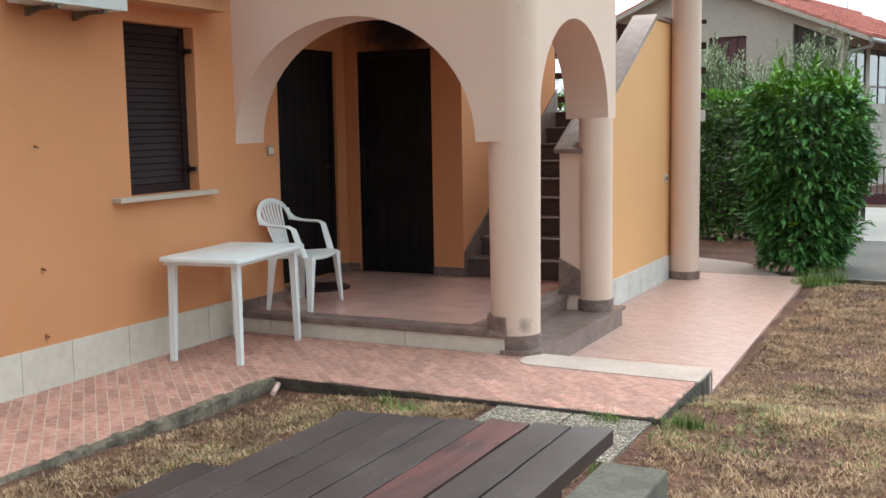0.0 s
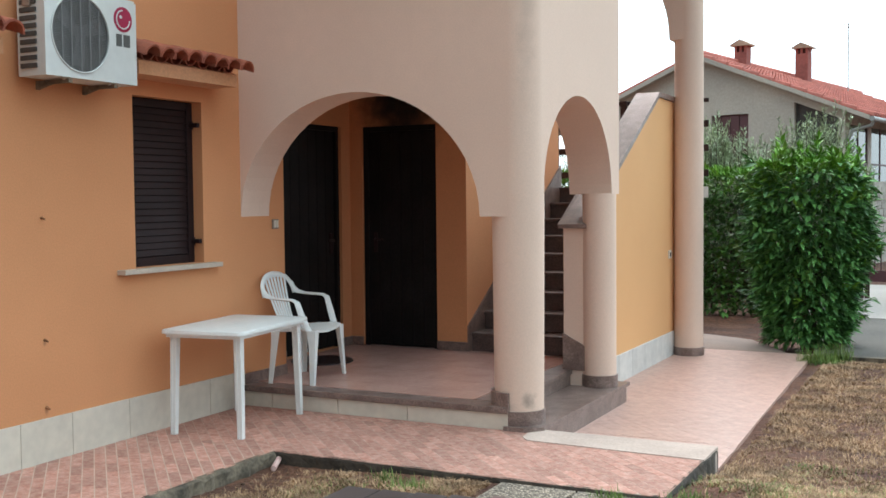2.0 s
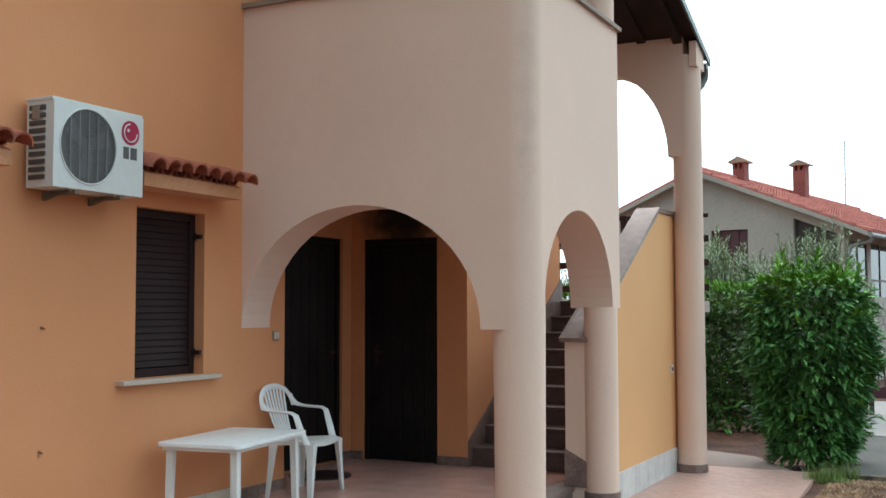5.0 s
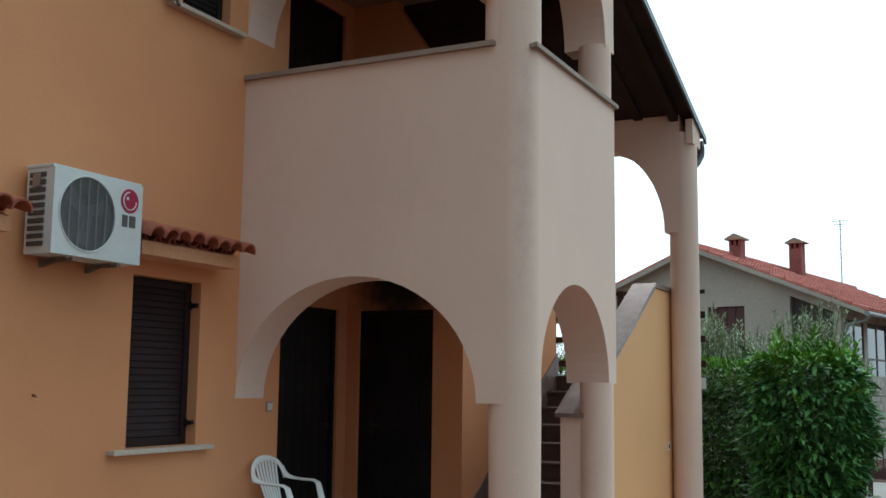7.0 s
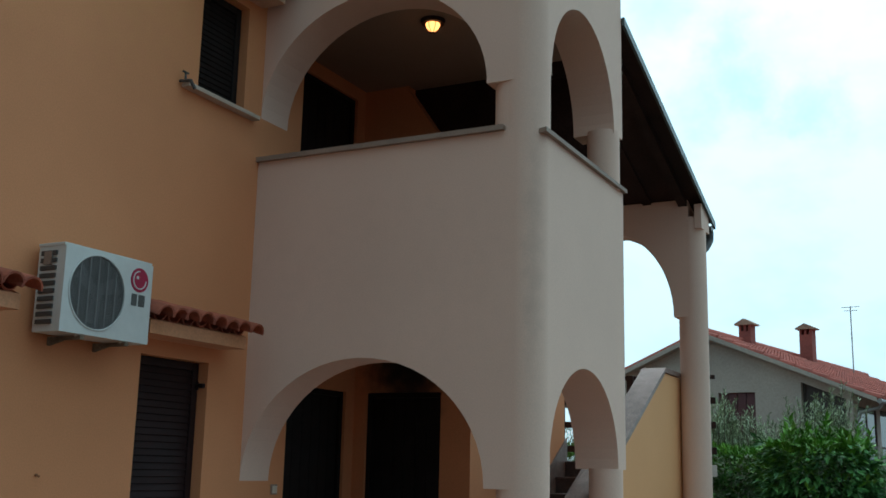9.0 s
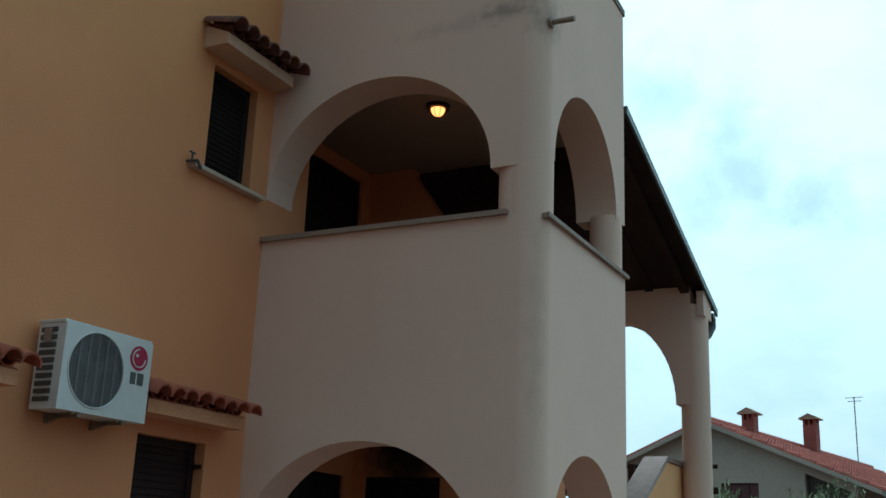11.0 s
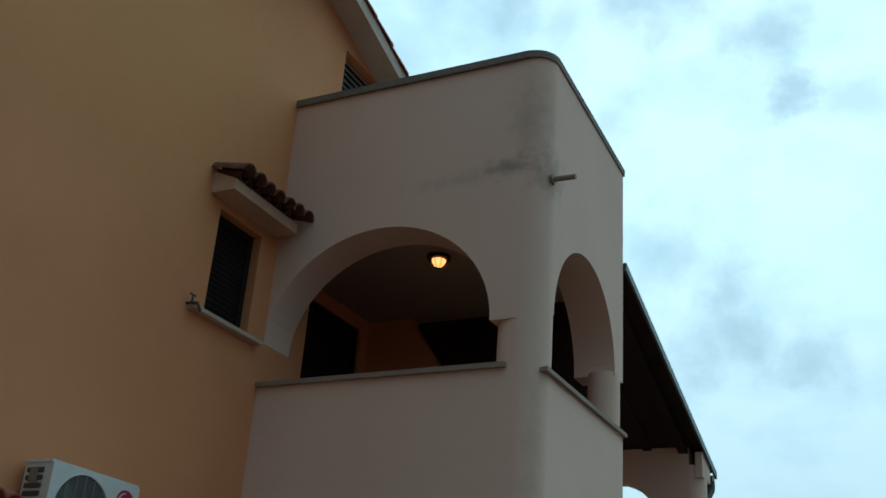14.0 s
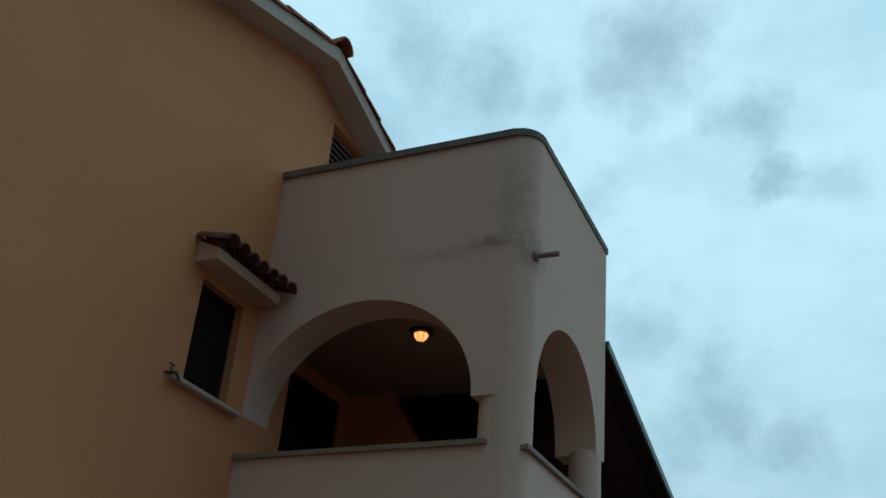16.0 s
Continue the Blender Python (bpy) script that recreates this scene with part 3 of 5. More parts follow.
# porch floor, low granite step, risers
floor = structure("floor_porch", block(REC - 0.2, 2.10, 0.012, BACK + 0.2, -0.3, FLOOR - 0.005), JOINTPINK, "pink tiled porch floor with a granite edge", "floor")
part("edge_stone", block(0.0, 2.285, -0.025, 0.16, 0.116, FLOOR + 0.002, 0.006), GRANITE, floor, "brown granite edge slab")
part("edge_stone", block(1.94, 2.13, 0.165, 2.08, 0.121, FLOOR + 0.002, 0.006), GRANITE, floor, "brown granite edge slab")
part("riser", block(2.095, 2.112, 0.2, 2.06, 0.0, 0.12), GRANITE, floor, "brown granite riser")
for i in range(4):
    part("riser_tile", block(-0.32 + 0.6 * i, 0.275 + 0.6 * i if i < 3 else 2.275, -0.006, 0.02, 0.0, 0.113, 0.002), MARBLE, floor, "pale marble riser tile")
step = structure("step_low", block(2.0, 2.50, 0.02, 2.05, -0.3, -0.002), GRANITE, "low brown granite step at the porch", "step")
part("tread", slab([(2.25, -0.03), (2.40, -0.03), (2.47, 0.0), (2.52, 0.07), (2.525, 2.07), (2.115, 2.07), (2.115, 0.17), (2.25, 0.17)], "z", 0.0, 0.03), GRANITE, step, "brown granite tread slab")

cuff = bmesh.new()
arc = [math.radians(130 + 10 * k) for k in range(15)]
prism(cuff, [(2.285 + 0.205 * math.cos(a), 0.185 + 0.205 * math.sin(a)) for a in arc] + [(2.285 + 0.18 * math.cos(a), 0.185 + 0.18 * math.sin(a)) for a in reversed(arc)], "z", FLOOR, FLOOR + 0.10)
part("column_skirting", cuff, GRANITE, floor, "brown granite skirting round the column")

# stairs and their outer wall
RISE, RUN = 0.175, 0.3
stairs = structure("stairs", block(0.84, 1.95, BACK + 0.1, 4.9, -0.3, FLOOR), STAIRSTONE, "brown granite stairs rising to a landing", "stairs")
for i in range(9):
    y, z = BACK + 0.06 + RUN * i, FLOOR + RISE * (i + 1)
    part("riser", block(0.84, 1.94, y + 0.02, y + 0.34, z - RISE - 0.01, z - 0.03), STAIRSTONE, stairs)
    part("tread", block(0.84, 1.94, y, y + 0.34, z - 0.03, z, 0.006), STAIRSTONE, stairs)
part("landing", block(0.5, 2.27, 5.2, 6.15, 1.60, 1.735), PALECON, stairs, "pale concrete landing slab")
part("landing", block(0.84, 1.94, 4.9, 5.2, 1.58, 1.735), PALECON, stairs, "pale concrete landing slab")
part("landing_post", block(1.9, 2.1, 5.9, 6.1, LOW, 1.56), CREAM, stairs)
part("skirting", slab([(2.36, 0.16), (2.46, 0.16), (4.9, 1.62), (4.9, 2.0), (2.36, 0.40)], "x", 0.84, 0.856), GRANITE, stairs, "brown granite skirting")
wall_stair = structure("wall_stair_outer", slab([(2.0, -0.4), (5.1, -0.4), (5.1, 2.655), (4.32, 2.665), (2.0, 1.36)], "x", 1.95, 2.155), YELLOW, "yellow rendered stair wall with a sloping granite coping")
part("coping", slab([(1.98, 1.355), (4.315, 2.667), (4.315, 2.717), (1.93, 1.385)], "x", 1.92, 2.175), GRANITE, wall_stair, "brown granite coping slab")
part("coping", block(1.92, 2.175, 4.315, 5.0, 2.667, 2.717), GRANITE, wall_stair, "brown granite coping slab")
structure("porch_column_upper", rod(bmesh.new(), (2.345, 1.80, 4.0), (2.345, 1.80, 4.53), 0.14, seg=72), CREAM, "round cream rendered column on the balcony sill", "column", True)
pier = structure("stair_pier", block(2.055, 2.33, 1.72, 2.16, 0.0, 1.36), CREAM, "cream rendered pier at the foot of the stairs", "pier")
part("coping", slab([(1.68, 1.36), (1.68, 1.395), (2.35, 1.70), (2.35, 1.60), (1.8, 1.36)], "x", 2.02, 2.30), GRANITE, pier, "brown granite coping")
part("skirting", slab([(2.05, 0.16), (2.32, 0.16), (2.32, 0.33), (2.05, 0.47)], "y", 1.702, 1.722), GRANITE, pier, "brown granite skirting")

# end wall with its arch, lean-to roof
structure("wall_end_arch", slab(arch_outline(0.62, 2.135, 3.33, 4.33, 0.5, 2.315, 4.66), "y", 4.843, 5.157), CREAM, "cream rendered end wall with an arch")
structure("roof_bearing", block(2.39, 2.468, 4.84, 5.2, 4.32, 4.60), CREAM, "cream rendered block under the eave", "wall")
lean = structure("lean_to_roof", slab([(1.96, 5.64), (5.38, 4.485), (5.38, 4.50), (1.96, 5.655)], "x", 1.31, 2.475), SOFFIT, "dark boarded lean-to roof over the stairs", "roof")
for x in (1.45, 1.85, 2.26):
    drop = 0.08 if x > 2 else 0.03
    part("rafter", slab([(1.97, 5.637 - drop), (4.842, 4.665 - drop), (4.842, 4.665), (1.97, 5.637)], "x", x - 0.05, x + 0.05), SOFFIT, lean, "dark stained rafter")
part("roof_edge", slab([(1.96, 5.58), (5.40, 4.418), (5.40, 4.50), (1.96, 5.66)], "x", 2.475, 2.50), ZINC, lean, "grey-green metal roof edge")
part("tie_beam", block(1.35, 2.0, BACK - 0.02, BACK + 0.12, 5.38, 5.5), SOFFIT, lean, "dark stained beam")
gut = bmesh.new()
rod(gut, (0.3, 5.44, 4.44), (2.45, 5.44, 4.42), 0.055, seg=16)
part("gutter", gut, DARKMETAL, lean, "dark metal gutter", smooth=True)
gut = bmesh.new()
bend = [(2.42, 5.44, 4.40), (2.42, 5.43, 4.30), (2.39, 5.36, 4.20), (2.35, 5.26, 4.13)]
for p, q in zip(bend, bend[1:]):
    rod(gut, p, q, 0.045, seg=14)
part("downpipe", gut, DARKMETAL, lean, "dark metal downpipe bend", smooth=True)

# balustrade at the landing
fence = thing("landing_balustrade", (1.4, 6.1, 1.735), "dark brown board balustrade on the stair landing", "balustrade")
for z, h in ((1.90, 0.08), (2.20, 0.08), (2.49, 0.08), (2.77, 0.05)):
    part("board", block(0.3, 2.285, 6.08, 6.105, z - h / 2, z + h / 2, 0.004), SOFFIT, fence)
for x in (0.35, 1.25, 2.05):
    part("post", block(x - 0.04, x + 0.04, 6.03, 6.08, 1.735, 2.8, 0.004), SOFFIT, fence)

# sills and copings of the porch
sill = structure("balcony_sill_front", slab([(-0.0, -0.035), (2.20, -0.035), (2.20, WT + 0.02), (0.0, WT + 0.02)], "z", 4.037, 4.076), STONE, "pale stone balcony sill", "sill")
structure("balcony_sill_side", slab([(OUT - WT - 0.02, 0.20), (OUT + 0.035, 0.05), (OUT + 0.035, END + 0.02), (OUT - WT - 0.02, END)], "z", 4.012, 4.045), STONE, "pale stone balcony sill", "sill")
cop = bmesh.new()
route = [(-0.0, -0.03, 6.70), (2.28, -0.03, 6.70)] + [(2.285 + 0.198 * math.sin(a), 0.185 - 0.208 * math.cos(a), 6.70) for a in [math.pi / 2 * i / 10 for i in range(1, 11)]] + [(OUT + 0.013, END + 0.02, 6.57)]
rings = []
for k, (x, y, z) in enumerate(route):
    inner = (x, 0.40) if k < 2 else (2.07, END + 0.02) if k == len(route) - 1 else (2.07, 0.40)
    rings.append([cop.verts.new((x, y, z)), cop.verts.new((x, y, z + 0.064)), cop.verts.new((*inner, z + 0.064)), cop.verts.new((*inner, z))])
for r, s in zip(rings, rings[1:]):
    for i in range(4):
        cop.faces.new([r[i], r[(i + 1) % 4], s[(i + 1) % 4], s[i]])
cop.faces.new(rings[0]), cop.faces.new(rings[-1])
bmesh.ops.remove_doubles(cop, verts=cop.verts, dist=0.0005)
structure("parapet_coping", cop, ZINCSTONE, "grey-green parapet coping round the terrace", "coping")
structure("terrace_floor", block(0, OUT - 0.2, 0.2, 2.4, 5.75, 5.9), STONE, "stone terrace floor over the porch", "floor")
structure("wall_parapet_rear", block(0.0, 2.2, END, BACK + 0.1, 5.55, 5.9), CREAM, "cream rendered rear edge of the terrace")

# main roof: cream verge, clay tiles along the edge
verge = slab([(-5.9, roof_z(-5.9) - 0.1), (RIDGE_Y, RIDGE_Z - 0.1), (6.0, roof_z(6.0) - 0.1), (6.0, roof_z(6.0) + 0.05), (RIDGE_Y, RIDGE_Z + 0.05), (-5.9, roof_z(-5.9) + 0.05)], "x", -8.4, 0.27)
main_roof = structure("main_roof", verge, VERGE, "house roof with a cream verge and clay tiles", "roof")


def half_tile(length, r0, r1, thick=0.012, seg=8):
    """A hollow half-round clay tile along +x, bulging up, with its wide end at the far end."""
    bm = bmesh.new()
    rows = []
    for x, r in ((0, r0), (length, r1)):
        rows.append([[bm.verts.new((x, rr * math.cos(math.pi * k / seg), rr * math.sin(math.pi * k / seg))) for k in range(seg + 1)] for rr in (r, r - thick)])
    for k in range(seg):
        bm.faces.new([rows[0][0][k], rows[0][0][k + 1], rows[1][0][k + 1], rows[1][0][k]])
        bm.faces.new([rows[0][1][k], rows[1][1][k], rows[1][1][k + 1], rows[0][1][k + 1]])
        for e in (0, 1):
            bm.faces.new([rows[e][0][k], rows[e][1][k], rows[e][1][k + 1], rows[e][0][k + 1]])
    for k in (0, seg):
        bm.faces.new([rows[0][0][k], rows[1][0][k], rows[1][1][k], rows[0][1][k]])
    return bm


def mesh_of(bm, name, mat, smooth=True):
    bmesh.ops.recalc_face_normals(bm, faces=bm.faces)
    me = bpy.data.meshes.new(name)
    bm.to_mesh(me)
    bm.free()
    if smooth:
        me.shade_smooth()
        me.set_sharp_from_angle(angle=radians(40))
    me.materials.append(mat)
    return me


def piece(name, mesh, parent, m):
    ob = new(name, mesh)
    ob.parent = parent
    ob.matrix_parent_inverse = parent.matrix_world.inverted()
    ob.matrix_basis = m
    return ob


bpy.context.view_layer.update()
ROOF_TILE = mesh_of(half_tile(0.42, 0.07, 0.085), "roof_tile", TILE)
for side in (-1, 1):
    slope = math.atan(0.29 if side < 0 else 0.33)
    for i in range(15):
        d = 0.12 + 0.36 * i
        y = RIDGE_Y + side * d
        m = Matrix.Translation((0.22, y, roof_z(y) + 0.045 + 0.008 * (i % 2))) @ pose(0, 0, 0, 0, 0, 90 * side) @ pose(0, 0, 0, 0, math.degrees(slope), 0)
        piece("roof_tile", ROOF_TILE, main_roof, m)
RIDGE_TILE = mesh_of(half_tile(0.45, 0.12, 0.13, 0.02), "ridge_tile", TILE)
for i in range(6):
    piece("ridge_tile", RIDGE_TILE, main_roof, Matrix.Translation((0.30 - 0.4 * (i + 1), RIDGE_Y, RIDGE_Z + 0.03)))
field = bmesh.new()
for side in (-1, 1):
    for j in range(1, 36):
        x = 0.22 - 0.22 * j
        a, b = RIDGE_Y, RIDGE_Y + side * 5.9
        rod(field, (x, a, roof_z(a) + 0.05), (x, b, roof_z(b) + 0.05), 0.08, seg=8)
tagged(part("tile_field", field, TILE, main_roof, smooth=True), kind="stuff")

# ---- windows and doors ----
def shuttered_window(name, hole, x, label, slats, hinges=True, sill_reach=0.12, paint=BROWN):
    y0, y1, z0, z1 = hole
    win = thing(name, (x, (y0 + y1) / 2, z0), label, "window", kind="structure")
    part("window_back", block(x - 0.09, x - 0.06, y0, y1, z0, z1), paint, win, "dark inside of the window")
    w = 0.065
    for a, b, c, d in ((y0, y0 + w, z0, z1), (y1 - w, y1, z0, z1), (y0 + w, y1 - w, z1 - w, z1), (y0 + w, y1 - w, z0, z0 + w)):
        part("shutter_frame", block(x - 0.035, x + 0.012, a + 0.002, b - 0.002, c + 0.002, d - 0.002, 0.004), paint, win)
    pitch = (z1 - z0 - 2 * w) / slats
    me = mesh_of(slab([(-0.018, 0.15 * pitch), (-0.011, 0.15 * pitch + 0.004), (0.003, -0.88 * pitch), (-0.004, -0.88 * pitch - 0.004)], "y", y0 + w - 0.004, y1 - w + 0.004), "slat", paint, False)
    bpy.context.view_layer.update()
    for i in range(slats):
        piece("slat", me, win, Matrix.Translation((x, 0, z1 - w - pitch * i)))
    if hinges:
        for z in (z0 + 0.16, z1 - 0.17):
            hb = block(x + 0.01, x + 0.085, y1 - 0.035, y1 - 0.004, z - 0.016, z + 0.016, 0.004)
            rod(hb, (x + 0.02, y1 - 0.02, z - 0.03), (x + 0.02, y1 - 0.02, z + 0.03), 0.012)
            part("hinge", hb, BROWN, win, "dark brown iron shutter hinge")
    if sill_reach:
        part("window_sill", block(-0.29, 0.075, y0 - sill_reach - 0.06, y1 + sill_reach + 0.01, z0 - 0.036, z0 - 0.002, 0.004), SILLPALE, win, "pale stone sill")
    return win


shuttered_window("window_1", WIN1, -0.10, "closed dark brown louvred shutter in a plastered reveal", 22)
shuttered_window("window_2", WIN2, -0.09, "closed dark louvred shutter of the upper window", 17, False, paint=BLACKWOOD)
attic = thing("window_3", (-0.1, 0.95, 6.95), "small dark louvred attic window under the gable", "window", kind="structure")
part("window_back", block(-0.2, -0.17, *ATTIC), BLACKWOOD, attic)
LOUVRE = mesh_of(slab([(-0.05, 0.0), (-0.045, 0.012), (0.03, -0.035), (0.025, -0.047)], "y", ATTIC[0] + 0.03, ATTIC[1] - 0.03), "louvre", GREYSLAT, False)
part("window_frame", block(-0.15, -0.06, ATTIC[0], ATTIC[0] + 0.03, ATTIC[2], ATTIC[3]), GREYSLAT, attic)
bpy.context.view_layer.update()
for i in range(12):
    piece("louvre", LOUVRE, attic, Matrix.Translation((-0.1, 0, ATTIC[3] - 0.02 - 0.068 * i)))


def plank_door(name, lo, hi, z0, z1, face, axis, label, boards=6):
    """A boarded door; axis: the one along which it is wide."""
    def place(a, b, out0, out1, c, d, bevel=0.0):
        return block(a, b, face - out1, face - out0, c, d, bevel) if axis == "x" else block(face + out0, face + out1, a, b, c, d, bevel)
    c = (lo + hi) / 2
    door = thing(name, (c, face, z0) if axis == "x" else (face, c, z0), label, "door", kind="structure")
    w = (hi - lo - 0.1) / boards
    for i in range(boards):
        part("board", place(lo + 0.05 + w * i, lo + 0.05 + w * (i + 1) - 0.006, -0.1, -0.06, z0 + 0.01, z1 - 0.05, 0.003), BLACKWOOD, door)
    part("door_back", place(lo + 0.04, hi - 0.04, -0.13, -0.098, z0, z1 - 0.04), BLACKWOOD, door)
    for a, b, c0, c1 in ((lo, lo + 0.05, z0, z1), (hi - 0.05, hi, z0, z1), (lo + 0.05, hi - 0.05, z1 - 0.05, z1)):
        part("door_frame", place(a, b, -0.13, -0.03, c0, c1, 0.004), BLACKWOOD, door)
    k = lo + 0.12 if axis == "x" else hi - 0.12
    hb = bmesh.new()
    if axis == "x":
        box(hb, k - 0.02, k + 0.02, face + 0.05, face + 0.062, z0 + 0.93, z0 + 1.13)
        rod(hb, (k, face + 0.055, z0 + 1.06), (k, face + 0.01, z0 + 1.06), 0.009)
        rod(hb, (k, face + 0.012, z0 + 1.06), (k + 0.11, face + 0.012, z0 + 1.06), 0.009)
    else:
        box(hb, face - 0.062, face - 0.05, k - 0.02, k + 0.02, z0 + 0.93, z0 + 1.13)
        rod(hb, (face - 0.055, k, z0 + 1.06), (face - 0.01, k, z0 + 1.06), 0.009)
        rod(hb, (face - 0.012, k, z0 + 1.06), (face - 0.012, k - 0.11, z0 + 1.06), 0.009)
    part("door_handle", hb, BROWN, door, "dark brown door handle")
    return door


plank_door("door_1", *D1, FLOOR, 2.34, REC, "y", "closed black-brown boarded door in the porch recess")
plank_door("door_2", *D2, FLOOR, 2.34, BACK, "x", "closed black-brown boarded entrance door under a soot stain")
plank_door("door_3", *D1, 3.05, 5.36, REC, "y", "closed black-brown boarded door on the upper porch")


# ---- small pent roofs over the windows ----
PENT = mesh_of(half_tile(0.36, 0.066, 0.078), "clay_tile", TILE)
PAN = mesh_of(half_tile(0.34, 0.07, 0.066), "clay_tile", TILE)
PENT_OLD = mesh_of(half_tile(0.36, 0.066, 0.078), "clay_tile", TILEOLD)
PAN_OLD = mesh_of(half_tile(0.34, 0.07, 0.066), "clay_tile", TILEOLD)


def pent_roof(y0, y1, z0, z1, reach, label, cover=PENT, pan=PAN, plaster=LINTEL):
    roof = thing("pent_roof", (0, (y0 + y1) / 2, z0), label, "pent roof", "pent roofs over the windows")
    part("lintel", slab([(0.0, z0), (reach, z0), (reach, z1), (0.0, z1 + 0.1)], "y", y0, y1), plaster, roof, "plastered lintel slab")
    bpy.context.view_layer.update()
    n = round((y1 - y0) / 0.155)
    for i in range(n + 1):
        y = y0 + 0.02 + (y1 - y0 - 0.035) * i / n
        tilt = 16 + rng.uniform(-2, 2)
        piece("clay_tile", cover, roof, Matrix.Translation((0.0, y, z1 + 0.118 + rng.uniform(0, 0.008))) @ pose(0, 0, 0, 0, tilt, rng.uniform(-2, 2)))
        if i < n:
            piece("clay_tile", pan, roof, Matrix.Translation((-0.09, y + 0.077, z1 + 0.16)) @ pose(0, 0, 0, 180, tilt, 0))
    return roof


pent_roof(-1.37, -0.33, 2.465, 2.555, 0.24, "plastered lintel with a row of clay tiles over the shuttered window")
pent_roof(-3.5, -2.46, 2.465, 2.555, 0.24, "plastered lintel with a row of clay tiles beside the air conditioner")
pent_roof(-0.95, -0.07, 5.36, 5.45, 0.23, "plastered lintel with blackened clay tiles over the upper window", PENT_OLD, PAN_OLD, LINTELPALE)


# ---- air conditioner ----
def air_conditioner():
    x0, x1, y0, y1, z0, z1 = 0.05, 0.268, -2.19, -1.43, 2.375, 2.92
    unit = thing("air_conditioner", (0.17, -1.81, z0), "white air conditioner unit with a round fan grille, on wall brackets", "air conditioner")
    cy, cz, r = -1.908, 2.647, 0.235
    shell = bmesh.new()
    box(shell, x0, x1 - 0.004, y0 + 0.004, y1 - 0.003, z0, z1 - 0.012)
    box(shell, x0 - 0.005, x1, y0 - 0.002, y1 + 0.002, z1 - 0.02, z1, 0.004)
    part("casing", shell, ACWHITE, unit)
    # front panel with a round hole
    face = bmesh.new()
    n = 48
    ring = [(cy + r * math.cos(2 * math.pi * k / n), cz + r * math.sin(2 * math.pi * k / n)) for k in range(n)]
    edge = []
    for k in range(n):
        a = 2 * math.pi * k / n
        c, s = math.cos(a), math.sin(a)
        ts = [t for t in (((y1 - cy) / c if c > 1e-6 else (y0 - cy) / c if c < -1e-6 else 9), ((z1 - 0.02 - cz) / s if s > 1e-6 else (z0 - cz) / s if s < -1e-6 else 9))]
        t = min(ts)
        edge.append((cy + t * c, cz + t * s))
    for k in range(n):
        j = (k + 1) % n
        for x in (x1 + 0.012,):
            q = [face.verts.new((x, *p)) for p in (ring[k], ring[j], edge[j], edge[k])]
            face.faces.new(q)
        q = [face.verts.new((x, *p)) for x, p in ((x1 + 0.012, ring[k]), (x1 + 0.012, ring[j]), (x1 - 0.02, ring[j]), (x1 - 0.02, ring[k]))]
        face.faces.new(q)
    for a, b in (((y0, z0), (y1, z0)), ((y1, z0), (y1, z1 - 0.02)), ((y1, z1 - 0.02), (y0, z1 - 0.02)), ((y0, z1 - 0.02), (y0, z0))):
        face.faces.new([face.verts.new((x, *p)) for x, p in ((x1 + 0.012, a), (x1 + 0.012, b), (x1 - 0.004, b), (x1 - 0.004, a))])
    for y, z in ((y1, z1 - 0.02), (y0, z1 - 0.02), (y0, z0), (y1, z0)):
        k = min(range(n), key=lambda k: abs(math.atan2(z - cz, y - cy) % (2 * math.pi) - 2 * math.pi * k / n))
        near = sorted(range(n), key=lambda k: (edge[k][0] - y) ** 2 + (edge[k][1] - z) ** 2)[:2]
        face.faces.new([face.verts.new((x1 + 0.012, *p)) for p in (edge[near[0]], edge[near[1]], (y, z))])
    bmesh.ops.remove_doubles(face, verts=face.verts, dist=0.0004)
    panel = part("front_panel", face, ACWHITE, unit)
    dark = bmesh.new()
    rod(dark, (x1 - 0.03, cy, cz), (x1 - 0.002, cy, cz), r + 0.01, seg=48)
    part("fan_recess", dark, DARKMETAL, unit, "dark fan opening")
    fan = bmesh.new()
    rod(fan, (x1 - 0.002, cy, cz), (x1 + 0.006, cy, cz), 0.05, seg=20)
    for k in range(3):
        a = 2 * math.pi * k / 3 + 0.5
        c, s = math.cos(a), math.sin(a)
        pts = [(0.04, -0.03), (0.19, -0.075), (0.2, 0.03), (0.04, 0.04)]
        fan.faces.new([fan.verts.new((x1 + 0.001 + 0.004 * (i > 1), cy + u * c - v * s, cz + u * s + v * c)) for i, (u, v) in enumerate(pts)])
    part("fan", fan, FANGREY, unit, "grey fan at rest")
    grille = bmesh.new()
    for k in range(46):
        z = cz - r + 2 * r * (k + 0.5) / 46
        h = math.sqrt(max(0.0, r * r - (z - cz) ** 2))
        box(grille, x1 + 0.008, x1 + 0.011, cy - h, cy + h, z - 0.0014, z + 0.0014)
    for k in range(-2, 3):
        y = cy + k * 0.075
        h = math.sqrt(max(0.0, r * r - (y - cy) ** 2))
        box(grille, x1 + 0.010, x1 + 0.015, y - 0.0025, y + 0.0025, cz - h, cz + h)
    part("grille", grille, WIRE, unit, "fine grey wire fan grille")
    rim = bmesh.new()
    for k in range(n):
        j = (k + 1) % n
        rod(rim, (x1 + 0.014, *ring[k]), (x1 + 0.014, *ring[j]), 0.006, seg=6, caps=False)
    part("grille_rim", rim, ACWHITE, unit, smooth=True)
    for k in range(10):
        z = z1 - 0.062 - 0.047 * k
        part("side_vent", block(x0 + 0.025, x1 - 0.06, y0 - 0.006, y0 + 0.008, z - 0.015, z + 0.014, 0.003), DARKMETAL, unit, "dark air slot")
